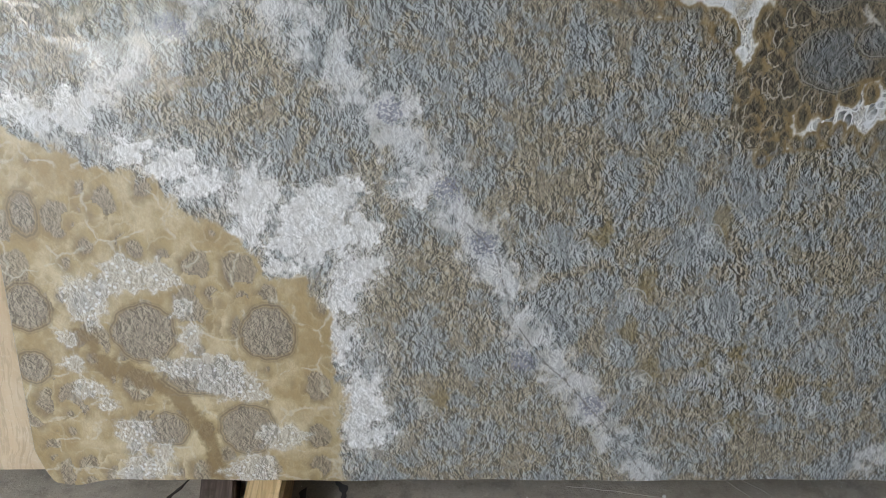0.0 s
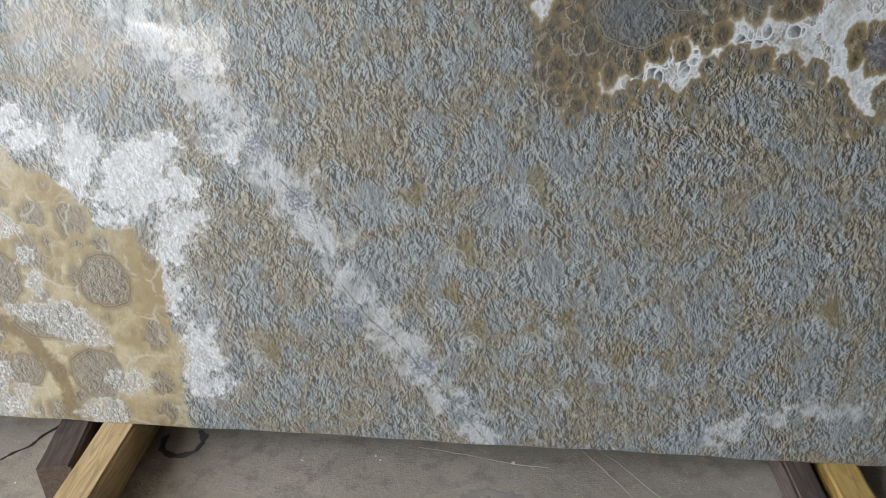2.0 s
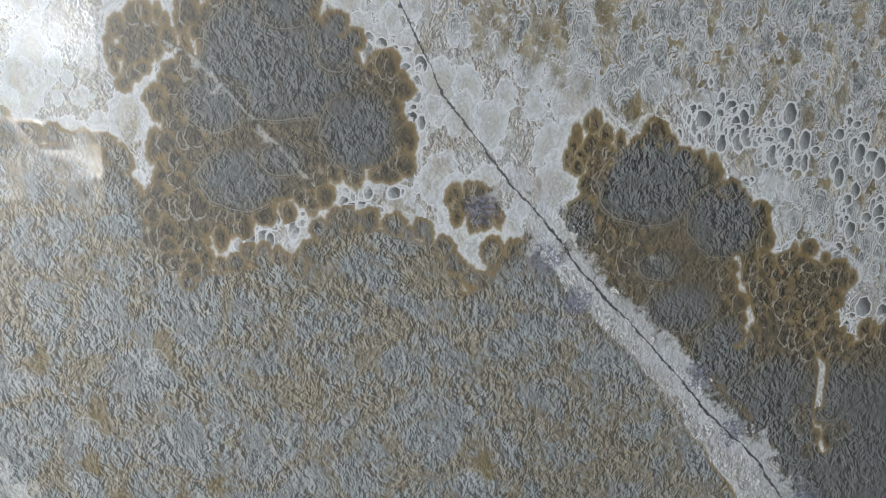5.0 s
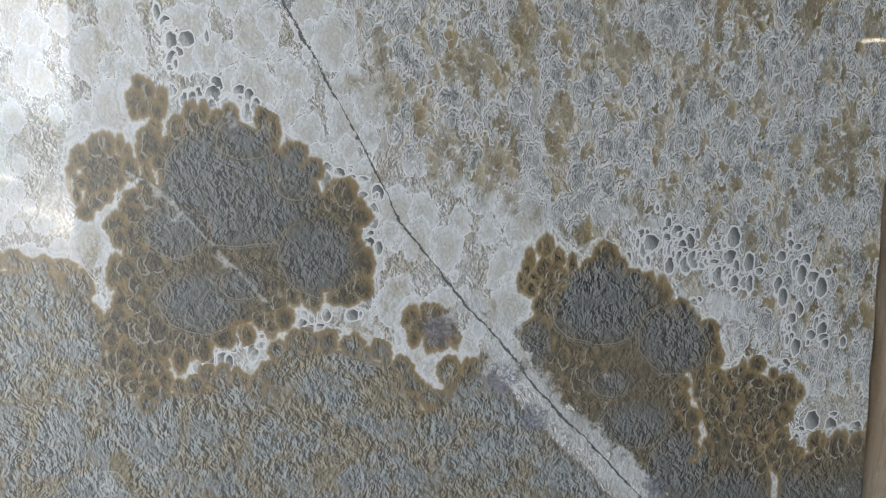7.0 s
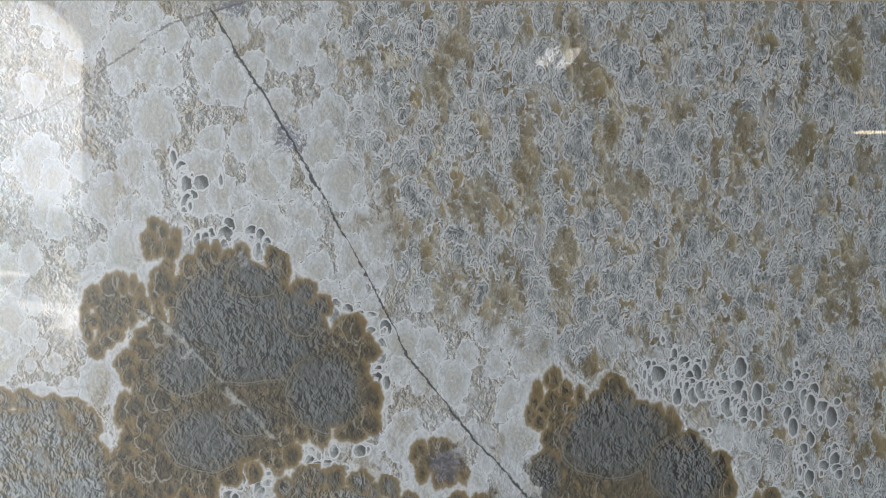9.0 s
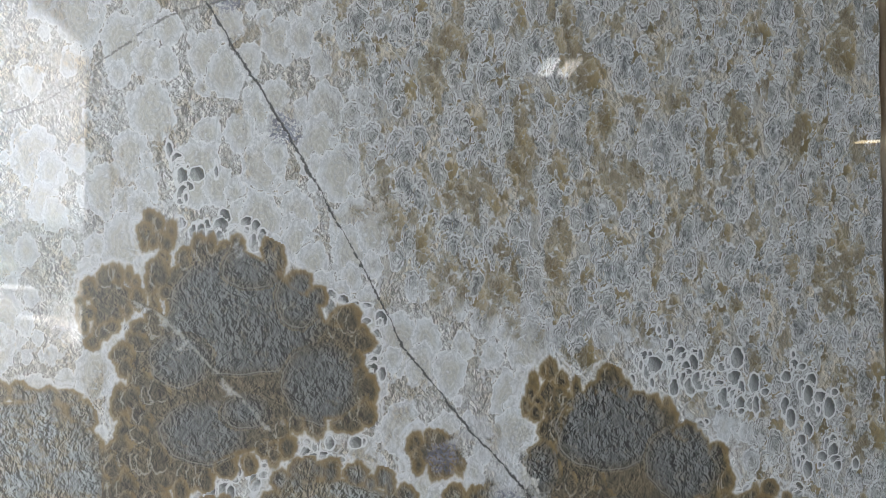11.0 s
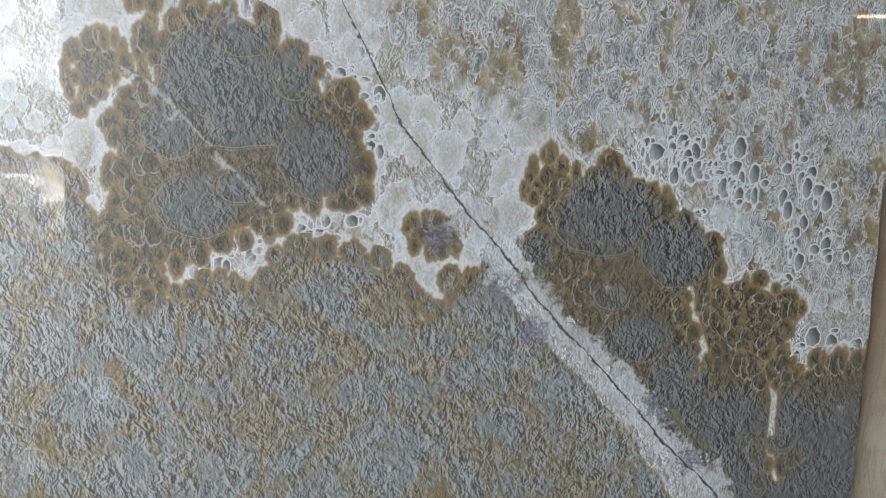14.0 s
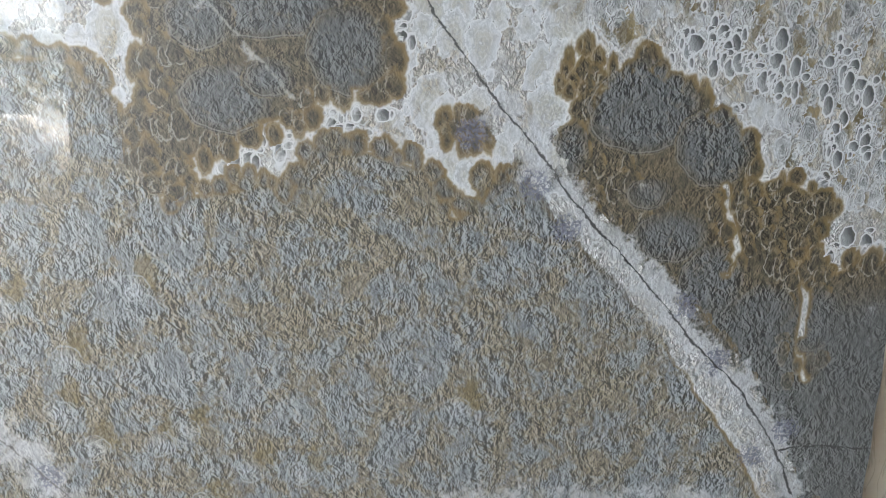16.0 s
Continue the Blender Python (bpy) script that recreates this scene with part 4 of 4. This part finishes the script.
# soft bodies of the amber, scaly discs in it, crystals, white blots of the belt
_soft, _soft_side, _ = lobe_fields(_uu, _vv, strewn(150, (-0.74, -0.09, 0.0, 0.80), (0.010, 0.050), (0.014, 0.062), 12, point_in(AMBER), 0.30), 6, 0.07)
_scaly, _, _ = lobe_fields(_uu, _vv, SCALY_DISCS, 7, 0.04)
_blot_lobes = [(a + dx * c, b + dy * d, c * k, d * k) for a, b, c, d in WHITE_BLOTS for dx, dy, k in ((0, 0, 0.75), (0.55, 0.3, 0.5), (-0.5, -0.35, 0.5), (0.1, -0.6, 0.45), (-0.2, 0.6, 0.4))]
_blot, _, _blot_all = lobe_fields(_uu, _vv, _blot_lobes, 8, 0.12)
_, _, _crystal = lobe_fields(_uu, _vv, CRYSTALS, 9, 0.16)

_cracks = [field_line(_u, _v, MAIN_CRACK), field_line(_u, _v, CRACK_BRANCH)]
_veil = np.zeros(_u.shape)
for _pts, _w, _k in VEILS:
    _veil = np.maximum(_veil, _k * np.exp(-(field_line(_u, _v, _pts) / _w) ** 2))
FIELDS = {
    "ground": _ground, "patch": _patch, "calm": 1.0 - np.clip((_v - 0.45) / 0.15, 0, 1),
    "fringe": _fringe, "fringe_side": _fringe_side, "disc": _disc, "disc_side": _disc_side,
    "shell": _shell, "shell_side": _shell_side, "hollow": _hollow, "hollow_side": _hollow_side, "bub": _bub, "bub_side": _bub_side,
    "soft": _soft, "soft_side": _soft_side, "scaly": _scaly, "blot": _blot, "blot_all": _blot_all, "crystal": _crystal,
    "amber": field_polygon(_u, _v, AMBER), "belt": field_polygon(_u, _v, BELT), "bubbly": field_polygon(_u, _v, BUBBLY),
    "crack": nearest(_cracks), "seam": nearest([field_line(_u, _v, q) for q in SEAMS]),
    "hairline": nearest([field_line(_u, _v, q) for q in HAIRLINES]), "veil": _veil,
    "purple": field_spots(_u, _v, PURPLE, 0.030, 0.028), "brown": field_spots(_u, _v, BROWN, 0.030, 0.060),
    "rosette": field_spots(_u, _v, ROSETTES, 0.034, 0.030), "crescent": field_spots(_u, _v, [(a + 0.028, b + 0.030) for a, b in ROSETTES], 0.026, 0.040),
    "ochre": np.exp(-(field_line(_u, _v, OCHRE_VEIN) / 0.026) ** 2),
}
_flat = np.zeros(len(_co), np.float32)
for _name, _f in FIELDS.items():
    _layer = slab_me.attributes.new(_name, "FLOAT", "POINT")
    _flat[:NU * NV] = np.clip(_f, -1.0, 2.0)
    _layer.data.foreach_set("value", _flat)
slab = new("stone_slab", slab_me)
slab.matrix_world = SLAB
tagged(slab, "polished grey onyx slab with white and amber figure, leaning on timbers", "stone slab")


# ---- the cream slab behind it ----
def cream_outline(s, t):
    u = -1.15 + 3.65 * s
    v = 0.007 - 0.0205 * u + 0.002 * np.sin(u * 7.0) + 1.86 * t
    return u, v


cream_me, _ = slab_mesh("cream_slab", cream_outline, 160, 60, 0.020, (CREAM, CREAM_EDGE))
cream = new("stone_slab", cream_me)
cream.matrix_world = SLAB @ pose(0, 0.034, 0)
tagged(cream, "cream and tan banded onyx slab standing behind the grey slab", "stone slab")


# ---- timbers under the slabs ----
def timber(x, y, turn, length, width, height, material, label, wane=0.006, group="bearer timbers"):
    """A sawn length from its near end, running back under the slabs."""
    bm = bmesh.new()
    box(bm, (-width / 2, 0, 0), (width / 2, length, height))
    bmesh.ops.subdivide_edges(bm, edges=[e for e in bm.edges if abs(e.verts[0].co.y - e.verts[1].co.y) > 0.01], cuts=14)
    long_edges = [e for e in bm.edges if abs(e.verts[0].co.x - e.verts[1].co.x) < 1e-5 and abs(e.verts[0].co.z - e.verts[1].co.z) < 1e-5]
    bmesh.ops.bevel(bm, geom=long_edges, offset=wane, segments=2, affect="EDGES")
    for v in bm.verts:
        k = noise.noise_vector(Vector((v.co.x * 20 + x * 7, v.co.y * 9, v.co.z * 20)))
        v.co.x += k.x * 0.0025
        if v.co.z > 0.01 and v.co.z < height - 0.001:
            v.co.z += k.z * 0.002
    ob = part("timber", bm, material)
    ob.matrix_world = pose(x, y, 0, 0, 0, turn)
    return tagged(ob, label, "timber", group)


TH_WEST, TH_EAST = 0.097, 0.066
timber(-0.352, 1.098, 8.0, 0.62, 0.072, TH_WEST, OLD_WOOD, "dark weathered timber with a sawn end, on the concrete floor")
timber(-0.275, 0.72, -0.6, 0.95, 0.082, TH_WEST, PINE, "pale split pine timber lying on the concrete floor", 0.008)
timber(1.232, 0.80, 0.5, 0.85, 0.062, TH_EAST, OLD_WOOD, "dark stained timber beside a yellow one")
timber(1.312, 0.85, -1.5, 0.80, 0.088, TH_EAST, YELLOW_PINE, "yellow pine timber with rounded edges under the slab", 0.012)


# ---- floor marks ----
def floor_ribbon(name, pts, wide, material, label, category):
    """A thin flake or crack lying on the floor, along a line."""
    bm = bmesh.new()
    rows = []
    n = len(pts)
    for i, (x, y) in enumerate(pts):
        a, c = pts[max(i - 1, 0)], pts[min(i + 1, n - 1)]
        d = Vector((c[0] - a[0], c[1] - a[1], 0)).normalized()
        side = Vector((-d.y, d.x, 0)) * wide * (0.35 + 0.65 * abs(noise.noise(Vector((x * 40, y * 40, 2)))) * 1.6)
        if i in (0, n - 1):
            side *= 0.15
        rows.append([bm.verts.new(Vector((x, y, z)) + side * k) for k, z in ((-1, 0.0005), (-0.4, 0.0016), (0.4, 0.0016), (1, 0.0005))])
    for r0, r1 in zip(rows, rows[1:]):
        for k in range(3):
            bm.faces.new((r0[k], r0[k + 1], r1[k + 1], r1[k]))
    return tagged(part(name, bm, material), label, category, kind="structure")


def wander(ends, steps, amount, seed):
    """Points along a line through the ends, a little uneven."""
    out = []
    for (ax, ay), (bx, by) in zip(ends, ends[1:]):
        for i in range(steps):
            k = i / steps
            v = noise.noise_vector(Vector((ax + (bx - ax) * k, ay + (by - ay) * k, seed)) * 25.0)
            out.append((ax + (bx - ax) * k + v.x * amount, ay + (by - ay) * k + v.y * amount))
    return out + [ends[-1]]


floor_ribbon("floor_crack_1", wander([(-0.80, 0.95), (-0.556, 1.204), (-0.516, 1.252), (-0.46, 1.36)], 12, 0.006, 1), 0.006, CRACKLINE, "dark crack in the concrete floor", "crack")
floor_ribbon("floor_scratch_1", wander([(0.76, 1.37), (0.858, 1.275), (0.935, 1.173), (1.02, 1.05)], 10, 0.004, 2), 0.0011, SCRATCH, "pale scratch across the concrete floor", "scratch")
floor_ribbon("floor_scratch_2", wander([(0.78, 1.31), (0.86, 1.20), (0.90, 1.12)], 10, 0.004, 3), 0.0008, SCRATCH, "pale scratch across the concrete floor", "scratch")
floor_ribbon("floor_scratch_3", wander([(0.40, 1.30), (0.51, 1.282), (0.62, 1.258), (0.70, 1.25)], 10, 0.003, 4), 0.0009, SCRATCH, "pale scratch along the concrete floor", "scratch")
_ring = [(-0.158 + 0.047 * math.cos(a), 1.287 + 0.047 * math.sin(a)) for a in np.linspace(radians(150), radians(420), 26)]
floor_ribbon("floor_mark_1", [(x + 0.004 * noise.noise(Vector((x * 60, y * 60, 0))), y) for x, y in _ring], 0.013, SOOT, "black smudged ring mark on the concrete floor", "mark")
floor_ribbon("floor_mark_2", wander([(0.50, 1.150), (0.56, 1.17), (0.64, 1.155)], 14, 0.010, 7), 0.024, SMUDGE, "dark smudge on the concrete floor", "mark")


def chip(x, y, size, seed):
    bm = bmesh.new()
    bmesh.ops.create_icosphere(bm, subdivisions=1, radius=size)
    for v in bm.verts:
        v.co *= 1.0 + 0.5 * noise.noise(v.co * 150 + Vector((seed, 0, 0)))
        v.co.z = max(v.co.z * 0.5, -size * 0.3) + size * 0.3
    ob = part("stone_chip", bm, CHIP)
    ob.matrix_world = pose(x, y, 0.0, 0, 0, seed * 40)
    return tagged(ob, "small pale stone chip lying on the concrete floor", "stone chip", "stone chips on the floor")


_r = random.Random(5)
chip(0.62, 1.262, 0.006, 1)
for _i in range(46):
    chip(_r.uniform(-0.7, 2.0), _r.uniform(0.85, 1.33), _r.choice((0.0012, 0.0016, 0.0022, 0.003)), _i + 2)


# ---- lamps of the hall ----
def strip_light(at, turn, length, tubes, gap, glow, label):
    """A ceiling fitting on rods: a white tray with bare tubes under it."""
    x, y, z = at
    lamp = thing("strip_light", pose(x, y, z, 0, 0, turn), label, "ceiling light", "strip lights")
    wide = gap * tubes
    part("tray", boxed((-length / 2, -wide / 2 - 0.03, 0.03), (length / 2, wide / 2 + 0.03, 0.08), 0.008), STEEL, lamp)
    for k in range(tubes):
        yy = (k - (tubes - 1) / 2) * gap
        part("tube", tube(bmesh.new(), (-length / 2 + 0.03, yy, 0.0), (length / 2 - 0.03, yy, 0.0), 0.019), glow, lamp, "glowing fluorescent tube")
    for xx in (-length * 0.4, length * 0.4):
        part("rod", tube(bmesh.new(), (xx, 0, 0.08), (xx, 0, HALL["top"] - z), 0.008), STEEL, lamp)
    return lamp


strip_light((3.46, -8.8, 5.0), 88.0, 0.9, 3, 0.085, TUBE_COOL, "cool fluorescent strip light hung from the ceiling")
strip_light((3.80, -8.8, 5.0), 88.0, 0.9, 3, 0.085, TUBE_COOL, "cool fluorescent strip light hung from the ceiling")
strip_light((12.35, -14.3, 5.0), 2.0, 1.2, 2, 0.16, TUBE_WARM, "warm fluorescent strip light hung from the ceiling")


# ---- the yard outside ----
def parked_van(m):
    """A white panel van seen from the side, nose to local +x."""
    van = thing("van", m, "white panel van parked in the yard outside", "van")
    profile = [(-2.9, 0.45), (-2.95, 1.2), (-2.85, 2.35), (-2.6, 2.50), (0.75, 2.45), (1.1, 2.35), (1.95, 1.42), (2.75, 1.20), (2.95, 1.0), (3.0, 0.45)]
    bm = bmesh.new()
    a = [bm.verts.new((x, -0.95, z)) for x, z in profile]
    c = [bm.verts.new((x, 0.95, z)) for x, z in profile]
    bm.faces.new(a)
    bm.faces.new(c[::-1])
    for i in range(len(a)):
        k = (i + 1) % len(a)
        bm.faces.new((a[k], a[i], c[i], c[k]))
    bmesh.ops.recalc_face_normals(bm, faces=bm.faces)
    bmesh.ops.bevel(bm, geom=list(bm.edges), offset=0.05, segments=2, affect="EDGES")
    body = part("body", bm, WHITE_PAINT, van)
    for s in (-1, 1):
        y0, y1 = (0.945, 0.965) if s > 0 else (-0.965, -0.945)
        part("side_window", boxed((0.25, y0, 1.45), (1.25, y1, 2.1), 0.005), GLASS_DARK, van, "dark side window")
        part("door_handle", boxed((0.2, s * 0.97 - 0.02, 1.25), (0.45, s * 0.97 + 0.02, 1.30), 0.005), CHROME, van)
        part("headlight", boxed((2.78, s * 0.72 - 0.17, 0.95), (2.99, s * 0.72 + 0.17, 1.15), 0.02), CHROME, van)
        for x in (-1.9, 1.95):
            wheel = part("wheel", tube(bmesh.new(), (x, s * 0.72, 0.36), (x, s * 0.98, 0.36), 0.36, 24), TYRE, van)
            part("rim", tube(bmesh.new(), (x, s * 0.97, 0.36), (x, s * 0.99, 0.36), 0.22, 20), STEEL, wheel, "grey steel rim")
    shield = part("windscreen", boxed((-0.02, -0.8, -0.5), (0.02, 0.8, 0.5), 0.005), GLASS_DARK, van, "dark sloping windscreen")
    shield.matrix_local = pose(1.57, 0, 1.90, 0, -42.0, 0)
    part("bumper", boxed((2.9, -0.95, 0.45), (3.12, 0.95, 0.72), 0.04), CHROME, van)
    return van


parked_van(pose(-11.2, -20.0, 0, 0, 0, 6))
_k = boxed((-11.0, -0.35, -0.1), (9.0, 0.35, 0.10), 0.02)
kerb = part("kerb", _k, KERB)
kerb.matrix_world = pose(-8.5, -13.2, 0.095, 0, 0, -14)
tagged(kerb, "yellow painted concrete kerb in the sun", "kerb", kind="structure")


def far_wood():
    """A belt of trees far off: thousands of small leaf clumps."""
    r = random.Random(11)
    verts, faces = [], []
    for _ in range(9000):
        x = r.uniform(-130, 70)
        crown = 9.2 + 1.2 * noise.noise(Vector((x * 0.11, 0, 0))) + 0.8 * noise.noise(Vector((x * 0.5, 3, 0)))
        z = r.uniform(0.2, 1.0) ** 0.7 * crown
        y = -62 + r.uniform(-3, 3)
        s = r.uniform(0.3, 0.8)
        n = len(verts)
        for _k in range(4):
            verts.append((x + r.uniform(-s, s), y + r.uniform(-s, s), max(0.0, z + r.uniform(-s, s))))
        faces += [(n, n + 1, n + 2), (n, n + 2, n + 3), (n + 1, n + 2, n + 3)]
    me = bpy.data.meshes.new("far_trees")
    me.from_pydata(verts, [], faces)
    me.materials.append(LEAVES)
    return tagged(new("far_trees", me), "belt of green trees beyond the yard", "trees", kind="stuff")


far_wood()
